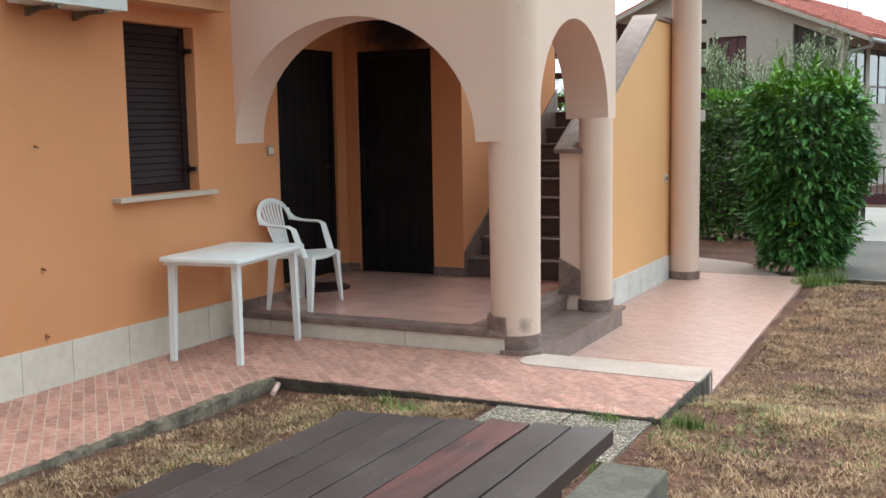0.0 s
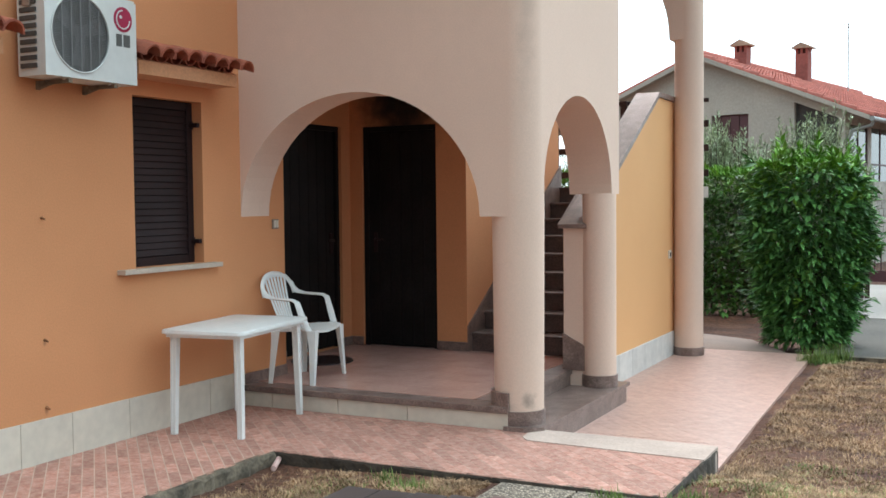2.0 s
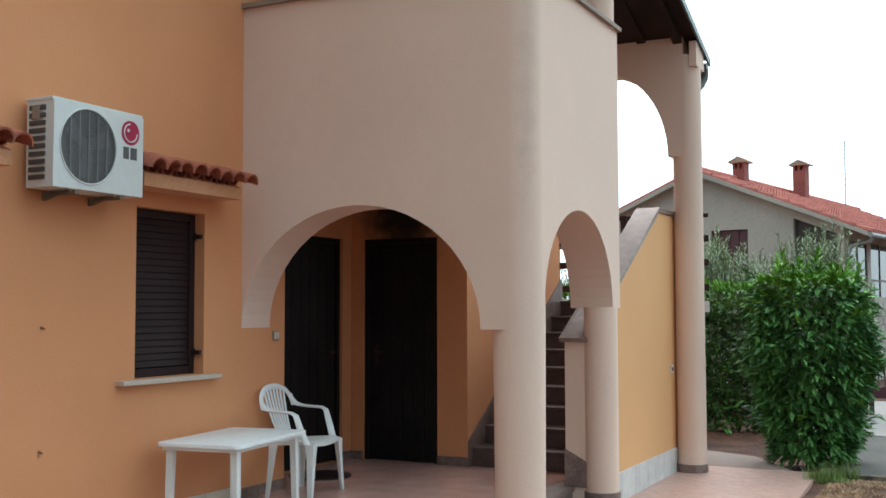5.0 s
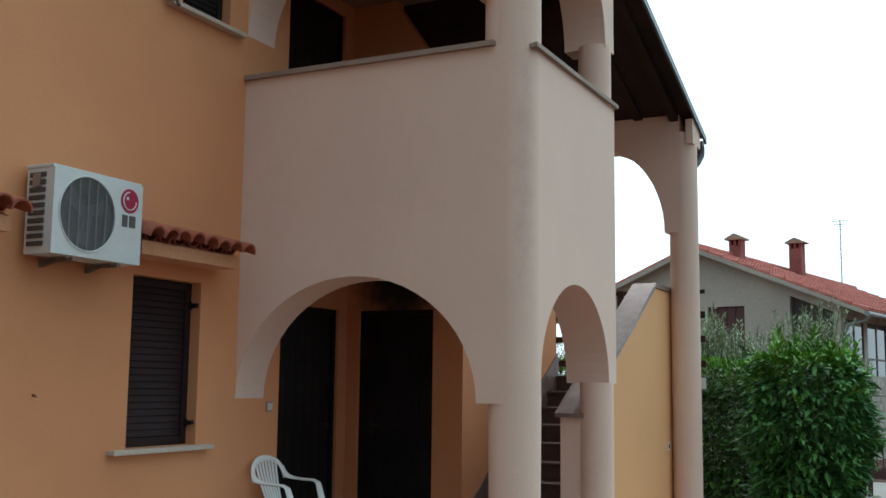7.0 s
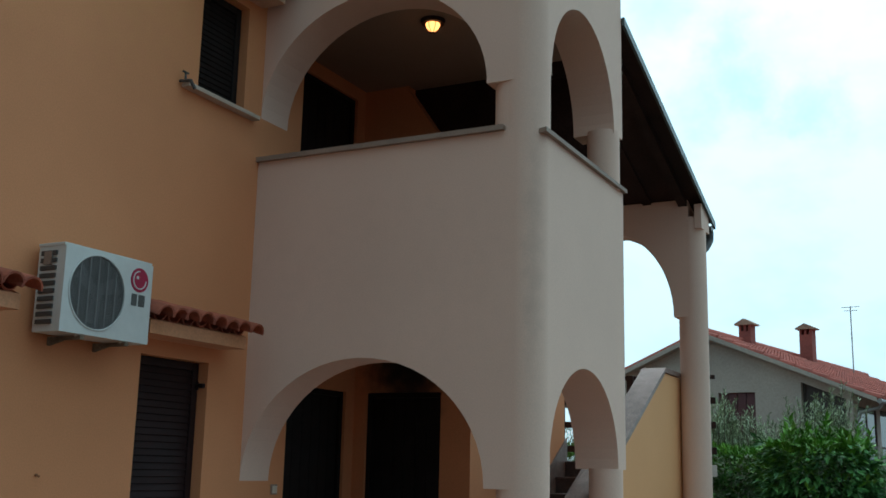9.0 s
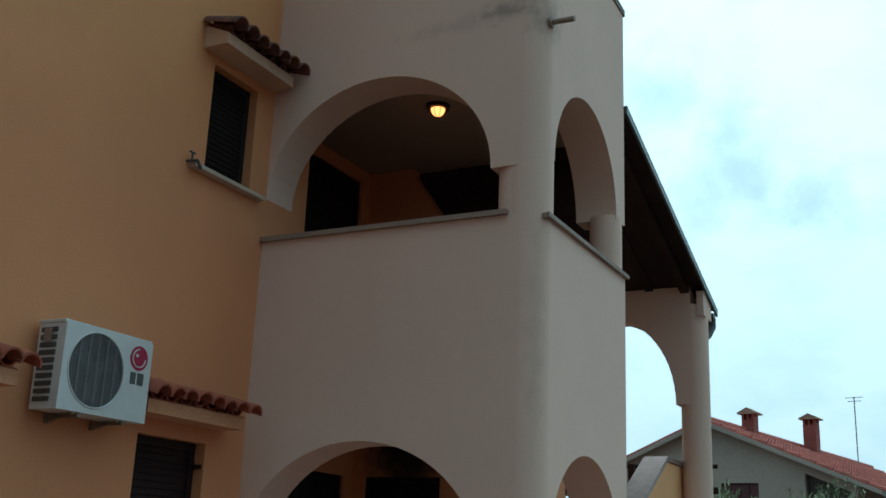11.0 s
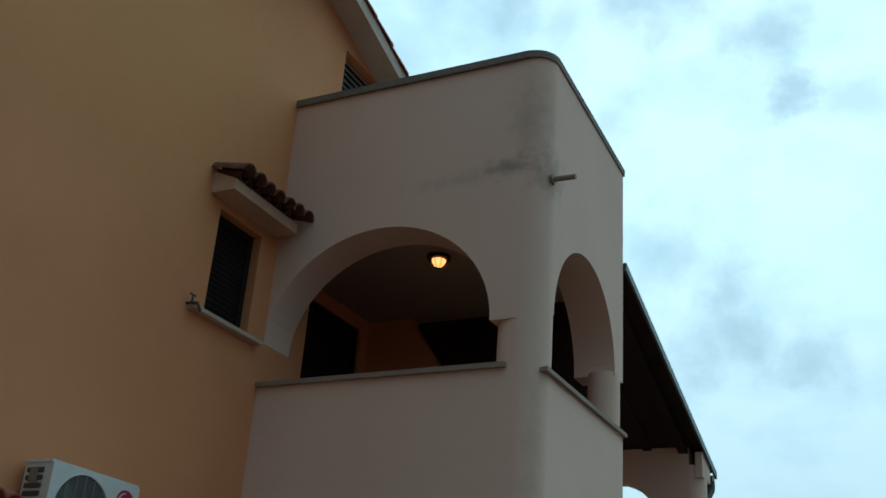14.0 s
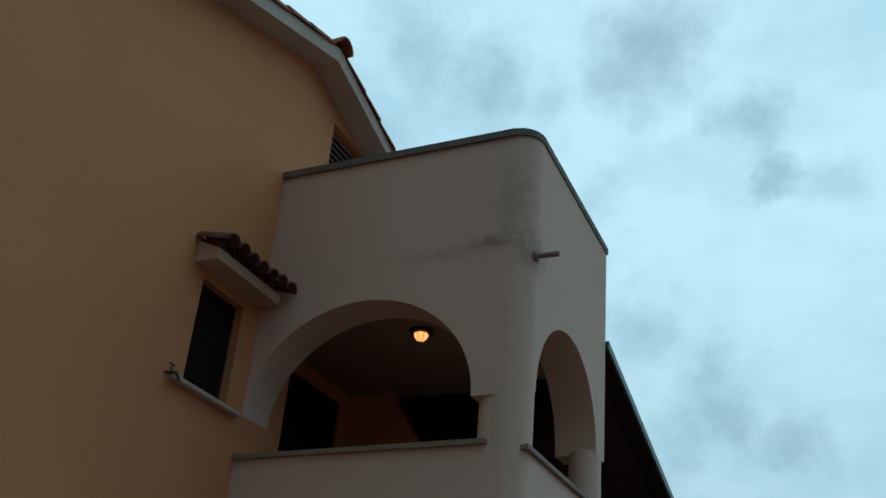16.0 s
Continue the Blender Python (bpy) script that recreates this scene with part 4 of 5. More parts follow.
    for z in (z1 - 0.085,):
        part("service_tag", block(x0 + 0.06, x0 + 0.12, y0 - 0.012, y0 - 0.006, z - 0.05, z + 0.03), STONE, unit, "small beige cable cover")
    badge = bmesh.new()
    rod(badge, (x1 + 0.012, -1.55, 2.785), (x1 + 0.0155, -1.55, 2.785), 0.08, seg=36)
    part("badge", badge, BADGE, panel, "round crimson badge")
    ringb = bmesh.new()
    pts = [(-1.55 + 0.058 * math.cos(a), 2.785 + 0.058 * math.sin(a)) for a in [math.radians(95 + 265 * k / 22) for k in range(23)]]
    for p, q in zip(pts, pts[1:]):
        rod(ringb, (x1 + 0.0155, *p), (x1 + 0.0155, *q), 0.0045, seg=6)
    rod(ringb, (x1 + 0.0155, -1.572, 2.80), (x1 + 0.018, -1.572, 2.80), 0.011, seg=12)
    part("badge_mark", ringb, ACWHITE, panel, "pale badge mark")
    for a, b in ((-1.612, -1.562), (-1.548, -1.490)):
        part("lettering_bar", block(x1 + 0.0125, x1 + 0.0145, a, b, 2.612, 2.690), BARGREY, panel, "dark grey lettering bar")
    for y in (-2.0, -1.62):
        arm = bmesh.new()
        box(arm, 0.0, x1 + 0.01, y - 0.015, y + 0.015, z0 - 0.03, z0 - 0.006)
        prism(arm, [(0.0, z0 - 0.03), (0.12, z0 - 0.03), (0.0, z0 - 0.06)], "y", y - 0.015, y + 0.015)
        part("bracket", arm, CONCRETE, unit, "weathered steel wall bracket")
        foot = bmesh.new()
        rod(foot, (x1 - 0.03, y, z0 - 0.012), (x1 - 0.03, y, z0 + 0.004), 0.02)
        part("bolt", foot, ACWHITE, unit)


air_conditioner()


# ---- white plastic table and chair ----
def plastic_table():
    t = thing("plastic_table", (0.404, -0.609, 0.0), "white plastic garden table on the terracotta path", "table")
    w, l, h = 0.65, 1.01, 0.738
    bm = block(-w / 2, w / 2, -l / 2, l / 2, h - 0.028, h)
    bmesh.ops.bevel(bm, geom=[e for e in bm.edges if abs(e.verts[0].co.z - e.verts[1].co.z) > 0.01], offset=0.05, segments=5, affect="EDGES", profile=0.5)
    bmesh.ops.bevel(bm, geom=[e for e in bm.edges if e.calc_length() > 0.005 and abs(e.verts[0].co.z - e.verts[1].co.z) < 1e-4 and e.verts[0].co.z > h - 0.001 and len(e.link_faces) == 2 and abs(e.link_faces[0].normal.dot(e.link_faces[1].normal)) < 0.5], offset=0.008, segments=2, affect="EDGES", profile=0.5)
    parts = [part("tabletop", bm, WHITEPL, smooth=True)]
    apron = bmesh.new()
    for a, b, c, d in ((-w / 2 + 0.035, w / 2 - 0.035, -l / 2 + 0.035, -l / 2 + 0.045), (-w / 2 + 0.035, w / 2 - 0.035, l / 2 - 0.045, l / 2 - 0.035),
                       (-w / 2 + 0.035, -w / 2 + 0.045, -l / 2 + 0.045, l / 2 - 0.045), (w / 2 - 0.045, w / 2 - 0.035, -l / 2 + 0.045, l / 2 - 0.045)):
        box(apron, a, b, c, d, h - 0.055, h - 0.027)
    parts.append(part("apron", apron, WHITEPL))
    hole = bmesh.new()
    rod(hole, (0, 0, h - 0.002), (0, 0, h + 0.0025), 0.03, 0.027, seg=24)
    parts.append(part("parasol_cap", hole, WHITEPL, smooth=True))
    for sx in (-1, 1):
        for sy in (-1, 1):
            x, y = sx * (w / 2 - 0.075), sy * (l / 2 - 0.085)
            leg = bmesh.new()
            top, bot = 0.025, 0.019
            rings = []
            for z, k in ((h - 0.03, top), (0.0, bot)):
                rings.append([leg.verts.new((x + dx * k + (0.014 * sx if z == 0 else 0), y + dy * k + (0.014 * sy if z == 0 else 0), z)) for dx, dy in ((-1, -1), (-0.25, -1), (-0.25, -0.75), (0.25, -0.75), (0.25, -1), (1, -1), (1, 1), (0.25, 1), (0.25, 0.75), (-0.25, 0.75), (-0.25, 1), (-1, 1))])
            for i in range(12):
                leg.faces.new([rings[0][i], rings[0][(i + 1) % 12], rings[1][(i + 1) % 12], rings[1][i]])
            leg.faces.new(rings[0]), leg.faces.new(rings[1])
            parts.append(part("leg", leg, WHITEPL))
    for p in parts:
        p.parent = t
    t.matrix_world = pose(0.414, -0.60, 0.0, 0, 0, 7.5)


plastic_table()


def tube(bm, pts, w, t, seg=8):
    """A flattened round bar along points; w across, t thick; each point may bring its own across direction."""
    rings = []
    for i, (p, side) in enumerate(pts):
        p, side = Vector(p), Vector(side).normalized()
        along = (Vector(pts[min(i + 1, len(pts) - 1)][0]) - Vector(pts[max(i - 1, 0)][0])).normalized()
        up = along.cross(side).normalized()
        rings.append([bm.verts.new(p + side * (w / 2 * math.cos(2 * math.pi * k / seg)) + up * (t / 2 * math.sin(2 * math.pi * k / seg))) for k in range(seg)])
    for r, s in zip(rings, rings[1:]):
        for k in range(seg):
            bm.faces.new([r[k], r[(k + 1) % seg], s[(k + 1) % seg], s[k]])
    bm.faces.new(rings[0]), bm.faces.new(rings[-1])
    return bm


def plastic_chair(at, turn):
    """A monobloc chair; its front looks along its own +x."""
    c = thing("plastic_chair", (0, 0, 0), "white plastic monobloc armchair with a slatted fan back", "chair")
    parts = []
    seat = bmesh.new()
    nx, ny = 8, 8
    grid = [[None] * (ny + 1) for _ in range(nx + 1)]
    for i in range(nx + 1):
        for j in range(ny + 1):
            u, v = i / nx, j / ny * 2 - 1
            half = 0.20 + 0.035 * u
            z = 0.405 + 0.025 * u + 0.02 * v * v - 0.05 * max(0, u - 0.85) * 4 * 0.5
            grid[i][j] = seat.verts.new((-0.19 + 0.375 * u, half * v, z))
    for i in range(nx):
        for j in range(ny):
            seat.faces.new([grid[i][j], grid[i + 1][j], grid[i + 1][j + 1], grid[i][j + 1]])
    ext = bmesh.ops.extrude_face_region(seat, geom=seat.faces[:])
    bmesh.ops.translate(seat, verts=[v for v in ext["geom"] if isinstance(v, bmesh.types.BMVert)], vec=(0, 0, -0.022))
    parts.append(part("seat", seat, WHITEPL, smooth=True))
    def lean(z):
        return -0.175 - 0.31 * (z - 0.42)
    rim = bmesh.new()
    # the band round the back, wide in the plane of the back
    curve = []
    for k in range(33):
        a = math.pi * k / 32
        co = math.cos(a)
        z = 0.68 + 0.172 * max(0.0, math.sin(a)) ** 0.62
        curve.append(Vector((lean(z), -0.262 * math.copysign(abs(co) ** 0.8, co) * (1 - 0.10 * math.sin(a)), z)))
    facing = Vector((1, 0, 0.31)).normalized()
    band = []
    for k, p in enumerate(curve):
        along = curve[min(k + 1, 32)] - curve[max(k - 1, 0)]
        band.append((p, along.cross(facing)))
    tube(rim, band, 0.05, 0.024)
    parts.append(part("back_rim", rim, WHITEPL, smooth=True))
    for k in range(7):
        y = (k - 3) * 0.055
        sl = bmesh.new()
        top = 0.68 + 0.172 * max(0.0, 1 - (abs(y) / 0.25) ** 2.4) ** 0.34 - 0.012
        pts = []
        for q in range(6):
            f = q / 5
            z = 0.41 + (top - 0.41) * f
            pts.append(((lean(z) - 0.012 * math.sin(math.pi * f), y * (0.58 + 0.42 * f), z), (0, 1, 0)))
        tube(sl, pts, 0.032, 0.012, 6)
        parts.append(part("back_slat", sl, WHITEPL, smooth=True))
    for s in (-1, 1):
        arm = bmesh.new()
        pts = [((-0.276, s * 0.25, 0.765), (0, 0.7, 0.6)), ((-0.262, s * 0.257, 0.725), (0, 0.8, 0.6)), ((-0.228, s * 0.265, 0.692), (0, 1, 0.4)), ((-0.16, s * 0.272, 0.676), (0, 1, 0)), ((-0.06, s * 0.278, 0.67), (0, 1, 0)), ((0.0, s * 0.278, 0.668), (0, 1, 0)),
               ((0.04, s * 0.276, 0.648), (0.5, 1, 0)), ((0.075, s * 0.268, 0.54), (1, 1, 0)), ((0.12, s * 0.245, 0.42), (1, 0.6, 0))]
        tube(arm, pts, 0.056, 0.024)
        parts.append(part("armrest", arm, WHITEPL, smooth=True))
        for x, foot in ((0.155, 0.175), (-0.16, -0.19)):
            leg = bmesh.new()
            rings = []
            for z, px, py, k in ((0.425, x, s * 0.235, 0.036), (0.3, x + (foot - x) * 0.35, s * 0.25, 0.027), (0.0, foot, s * 0.295, 0.017)):
                d = 1 if x > 0 else -1
                rings.append([leg.verts.new((px + d * a * k, py + s * b * k, z)) for a, b in ((1, -1), (1, 1), (-1, 1), (-1, 0.55), (0.55, 0.55), (0.55, -1))])
            for r, q in zip(rings, rings[1:]):
                for i in range(6):
                    leg.faces.new([r[i], r[(i + 1) % 6], q[(i + 1) % 6], q[i]])
            leg.faces.new(rings[0]), leg.faces.new(rings[-1])
            parts.append(part("leg", leg, WHITEPL))
    for p in parts:
        p.parent = c
    c.matrix_world = pose(*at, 0, 0, turn)


plastic_chair((0.315, 0.45, FLOOR), 8)

# ---- picnic table of weathered planks, benches, blocks ----
def worn_plank(x0, x1, y0, y1, z0, z1):
    """A plank along y whose upper edges are rounded and chipped here and there."""
    bm = bmesh.new()
    k = 44
    rings = []
    for i in range(k + 1):
        y = y0 + (y1 - y0) * i / k
        w = [0.0003 + 0.004 * max(0.0, noise.noise((e * 9, y * 7, 3)) - 0.15) for e in (x0, x1)]
        sag = 0.0015 * noise.noise((x0 * 5, y * 1.5, 0))
        rings.append([bm.verts.new(p) for p in ((x0, y, z0), (x0, y, z1 - w[0] + sag), (x0 + w[0], y, z1 + sag), (x1 - w[1], y, z1 + sag), (x1, y, z1 - w[1] + sag), (x1, y, z0))])
    for r, q in zip(rings, rings[1:]):
        for i in range(6):
            bm.faces.new([r[i], r[(i + 1) % 6], q[(i + 1) % 6], q[i]])
    bm.faces.new(rings[0]), bm.faces.new(rings[-1])
    return bm


picnic = thing("picnic_table", (3.87, -4.9, EARTH), "weathered dark-painted plank garden table with one red-brown plank", "table")
for i, (a, b, end) in enumerate(((3.43, 3.544, -3.945), (3.550, 3.660, -3.935), (3.665, 3.768, -3.925), (3.773, 3.890, -3.90), (3.896, 4.024, -3.865), (4.033, 4.147, -3.84), (4.154, 4.274, -3.83))):
    bm = worn_plank(a, b, -6.05, end, 0.676, 0.72 + rng.uniform(-0.001, 0.001))
    part("plank", bm, WOODRED if i == 4 else WOODGREY, picnic, "red-brown plank" if i == 4 else "")
for y in (-4.25, -5.6):
    part("crosspiece", block(3.5, 4.25, y - 0.05, y + 0.05, 0.61, 0.676), WOODGREY, picnic)
    part("leg", block(3.62, 3.78, y - 0.12, y + 0.12, EARTH - 0.1, 0.61), CONCRETE, picnic, "concrete leg")
    part("leg", block(3.98, 4.14, y - 0.12, y + 0.12, EARTH - 0.1, 0.61), CONCRETE, picnic, "concrete leg")
bench = thing("garden_bench", (2.85, -4.8, EARTH), "weathered dark plank bench on concrete legs", "bench")
for a in (2.66, 2.80, 2.94):
    part("plank", block(a, a + 0.135, -5.9, -3.80 + rng.uniform(-0.01, 0.01), 0.36, 0.40, 0.003), WOODGREY, bench)
for y in (-4.1, -5.5):
    part("leg", block(2.7, 3.0, y - 0.08, y + 0.08, EARTH - 0.1, 0.36), CONCRETE, bench, "concrete leg")
bm = block(3.93, 4.19, -3.5, -2.87, EARTH - 0.1, 0.295, 0.012)
tagged(part("concrete_block", bm, BLOCKGREY), "weathered grey concrete block standing on the soil", "block")
for x0, x1 in ((2.76, 3.21), (3.225, 3.67)):
    bm = slab([(x0, -1.98), (x1, -1.98), (x1, -1.22), (x0, -1.22)], "z", EARTH - 0.06, -0.012)
    tagged(part("paving_slab", bm, PEBBLE), "exposed-pebble concrete paving slab in the grass", "slab", "pebble slabs before the path")
pipe = bmesh.new()
tube(pipe, [((1.17, -1.17, -0.045), (0, 0, 1)), ((1.20, -1.23, -0.05), (0, 0, 1)), ((1.23, -1.30, -0.058), (0, 0, 1)), ((1.245, -1.34, -0.068), (0, 0, 1))], 0.036, 0.036, 12)
tagged(part("pipe_end", pipe, PIPEPINK, smooth=True), "short pink plastic drain pipe poking from the kerb", "pipe")

# ---- small fittings ----
sw = thing("light_switch", (0.0, 0.445, 1.39), "beige double light switch on the orange wall", "switch")
part("plate", block(0.0, 0.014, 0.405, 0.485, 1.385, 1.465, 0.004), STONE, sw)
part("rocker", block(0.014, 0.02, 0.415, 0.442, 1.395, 1.455, 0.002), MARBLE, sw)
part("rocker", block(0.014, 0.02, 0.448, 0.475, 1.395, 1.455, 0.002), MARBLE, sw)
so = thing("wall_socket", (2.155, 4.77, 0.95), "small white wall socket on the yellow wall", "socket")
part("plate", block(2.155, 2.17, 4.72, 4.82, 0.94, 1.03, 0.004), MARBLE, so)
part("socket_hole", block(2.17, 2.174, 4.75, 4.79, 0.965, 1.005), BROWN, so)
mat = bmesh.new()
rod(mat, (-0.10, 1.28, FLOOR), (-0.10, 1.28, FLOOR + 0.012), 0.28, 0.275, seg=48)
tagged(part("door_mat", mat, BROWN), "dark round door mat on the pink floor", "mat")
for z in (1.525, 0.763, 0.338):
    hk = bmesh.new()
    rod(hk, (-0.01, -2.0, z), (0.01, -2.0, z), 0.012, 0.008)
    rod(hk, (0.008, -2.0, z), (0.03, -2.0, z - 0.008), 0.006)
    tagged(part("wall_bolt", hk, RUST, smooth=True), "rusty bolt end in the orange wall", "bolt", "rusty bolts in the wall")
tap = bmesh.new()
rod(tap, (0.0, -1.0, 4.40), (0.10, -1.0, 4.39), 0.012)
rod(tap, (0.05, -1.0, 4.39), (0.05, -1.0, 4.46), 0.009)
rod(tap, (0.05, -1.03, 4.46), (0.05, -0.97, 4.46), 0.008)
rod(tap, (0.10, -1.0, 4.395), (0.12, -0.97, 4.33), 0.013)
tagged(part("wall_bracket", tap, DARKMETAL, smooth=True), "small dark iron bracket beside the upper window", "bracket")
sp = thing("water_spout", (OUT, 0.13, 5.6), "grey drain spout on the terrace wall", "spout")
bm = bmesh.new()
rod(bm, (OUT - 0.02, 0.13, 5.605), (OUT + 0.19, 0.13, 5.60), 0.022, seg=16)
part("pipe", bm, STONE, sp, smooth=True)
bm = bmesh.new()
rod(bm, (OUT - 0.01, 0.13, 5.605), (OUT + 0.012, 0.13, 5.605), 0.045, seg=16)
part("collar", bm, STONE, sp, smooth=True)

lamp = thing("ceiling_lamp", (1.05, 1.0, 5.5), "lit round bulkhead lamp on the upper porch ceiling", "lamp")
bm = bmesh.new()
rod(bm, (1.05, 1.0, 5.465), (1.05, 1.0, 5.5), 0.10, 0.11, seg=36)
part("lamp_base", bm, BROWN, lamp, "dark lamp base", smooth=True)
bm = bmesh.new()
rings = []
for k in range(7):
    a = math.pi / 2 * k / 6
    rings.append([bm.verts.new((1.05 + 0.064 * math.cos(a) * math.cos(b), 1.0 + 0.064 * math.cos(a) * math.sin(b), 5.465 - 0.068 * math.sin(a))) for b in [2 * math.pi * q / 24 for q in range(24)]])
for r, s in zip(rings, rings[1:]):
    for q in range(24):
        bm.faces.new([r[q], r[(q + 1) % 24], s[(q + 1) % 24], s[q]])
bmesh.ops.remove_doubles(bm, verts=bm.verts, dist=0.001)
part("globe", bm, LAMPGLOW, lamp, "glowing warm glass globe", smooth=True)
bm = bmesh.new()
for q in range(8):
    b = 2 * math.pi * q / 8
    for k in range(4):
        a0, a1 = math.pi / 2 * k / 4, math.pi / 2 * (k + 1) / 4
        rod(bm, (1.05 + 0.08 * math.cos(a0) * math.cos(b), 1.0 + 0.08 * math.cos(a0) * math.sin(b), 5.465 - 0.084 * math.sin(a0)),
            (1.05 + 0.08 * math.cos(a1) * math.cos(b), 1.0 + 0.08 * math.cos(a1) * math.sin(b), 5.465 - 0.084 * math.sin(a1)), 0.0025, seg=6)
part("cage", bm, BROWN, lamp, "dark wire cage", smooth=True)

# plinth tiles along the walls
plinth = thing("baseboard_main", (0, -2.6, 0), "pale stone-look plinth tiles along the orange wall", "plinth", kind="structure")
y = -6.0
k = 0
edges = [-5.25, -4.82, -4.38, -3.95, -3.52, -3.08, -2.65, -2.215, -1.80, -1.285, -0.86, -0.43, 0.0]
for a, b in zip(edges, edges[1:]):
    part("plinth_tile", block(0.0, 0.012, a + 0.002, b - 0.002, -0.02, 0.272, 0.002), MARBLE, plinth)
plinth = thing("baseboard_stair", (2.155, 3.5, LOW), "pale marble plinth tiles along the yellow wall", "plinth", kind="structure")
for i in range(7):
    a = 2.05 + 0.43 * i
    part("plinth_tile", block(2.155, 2.169, a + 0.002, min(a + 0.428, 4.98), LOW - 0.02, 0.125, 0.002), MARBLECOOL, plinth)
skirt = thing("baseboard_porch", (0, 1.5, FLOOR), "brown granite skirting round the porch floor", "skirting", kind="structure")
for a, b in ((0.5, D1[0]), (D1[1], BACK)):
    part("skirting_tile", block(REC, REC + 0.012, a, b, FLOOR, FLOOR + 0.085), GRANITE, skirt)
for a, b in ((REC, D2[0]), (D2[1], 0.85)):
    part("skirting_tile", block(a, b, BACK - 0.012, BACK, FLOOR, FLOOR + 0.085), GRANITE, skirt)
part("skirting_tile", block(0.0, 0.012, 0.0, 0.58, FLOOR, FLOOR + 0.085), GRANITE, skirt)

# ---- plants ----
def leaf_material(name, dark, light, rough=0.45, clump=5.0):
    m = bpy.data.materials.new(name)
    m.use_nodes = True
    n, l = m.node_tree.nodes, m.node_tree.links
    b = n["Principled BSDF"]
    g = n.new("ShaderNodeNewGeometry")
    mix = n.new("ShaderNodeMix")
    mix.data_type = "RGBA"
    mix.inputs["A"].default_value, mix.inputs["B"].default_value = (*dark, 1), (*light, 1)
    l.new(g.outputs["Random Per Island"], mix.inputs["Factor"])
    drift, value, tone = n.new("ShaderNodeTexNoise"), n.new("ShaderNodeMapRange"), n.new("ShaderNodeHueSaturation")
    drift.inputs["Scale"].default_value, drift.inputs["Detail"].default_value = clump, 2
    l.new(g.outputs["Position"], drift.inputs["Vector"])
    for key, v in (("From Min", 0.35), ("From Max", 0.65), ("To Min", 0.62), ("To Max", 1.32)):
        value.inputs[key].default_value = v
    l.new(drift.outputs["Fac"], value.inputs["Value"])
    l.new(value.outputs["Result"], tone.inputs["Value"])
    l.new(mix.outputs["Result"], tone.inputs["Color"])
    l.new(tone.outputs["Color"], b.inputs["Base Color"])
    b.inputs["Roughness"].default_value = rough
    b.inputs["Specular IOR Level"].default_value = 0.3
    return m


LAUREL = leaf_material("laurel_leaf", (0.02, 0.1, 0.027), (0.1, 0.32, 0.085), 0.5)
LAURELNEW = leaf_material("young_laurel_leaf", (0.05, 0.18, 0.018), (0.15, 0.37, 0.05), 0.45)
HEDGELEAF = leaf_material("hedge_leaf", (0.02, 0.085, 0.018), (0.085, 0.25, 0.05), 0.5)
SILVER = leaf_material("silver_leaf", (0.18, 0.25, 0.13), (0.42, 0.5, 0.33), 0.6)
DRYGRASS = leaf_material("dry_grass", (0.18, 0.088, 0.045), (0.63, 0.4, 0.24), 0.8)
GREENGRASS = leaf_material("green_grass", (0.07, 0.15, 0.03), (0.22, 0.31, 0.09), 0.7)
BARK = surface("bark", (0.09, 0.06, 0.04), None, 0.9, 40, 0.5, 6, 0.2)


def leaves(spots, length, width, droop):
    """Folded leaves of four triangles each: spots gives place and outward direction."""
    verts, faces = [], []
    for (p, out) in spots:
        k = rng.uniform(0.7, 1.25)
        d = (out + Vector((rng.gauss(0, 0.55), rng.gauss(0, 0.55), rng.gauss(0, 0.4) - droop))).normalized()
        side = d.cross(Vector((rng.gauss(0, 0.3), rng.gauss(0, 0.3), 1))).normalized()
        up = side.cross(d)
        L, W = length * k, width * k
        i = len(verts)
        mid = p + d * L * 0.45
        verts += [p, mid + side * W / 2 + up * W * 0.18, p + d * L - up * L * 0.08, mid - side * W / 2 + up * W * 0.18, mid]
        faces += [(i, i + 1, i + 4), (i + 1, i + 2, i + 4), (i + 2, i + 3, i + 4), (i + 3, i, i + 4)]
    return verts, faces


def leaf_part(name, spots, length, width, droop, mat, parent=None, label=""):
    v, f = leaves(spots, length, width, droop)
    me = bpy.data.meshes.new(name)
    me.from_pydata([tuple(q) for q in v], [], f)
    me.materials.append(mat)
    ob = new(name, me)
    if parent is not None:
        ob.parent = parent
        ob.matrix_parent_inverse = parent.matrix_world.inverted()
    if label:
        ob["label"] = label
    return ob


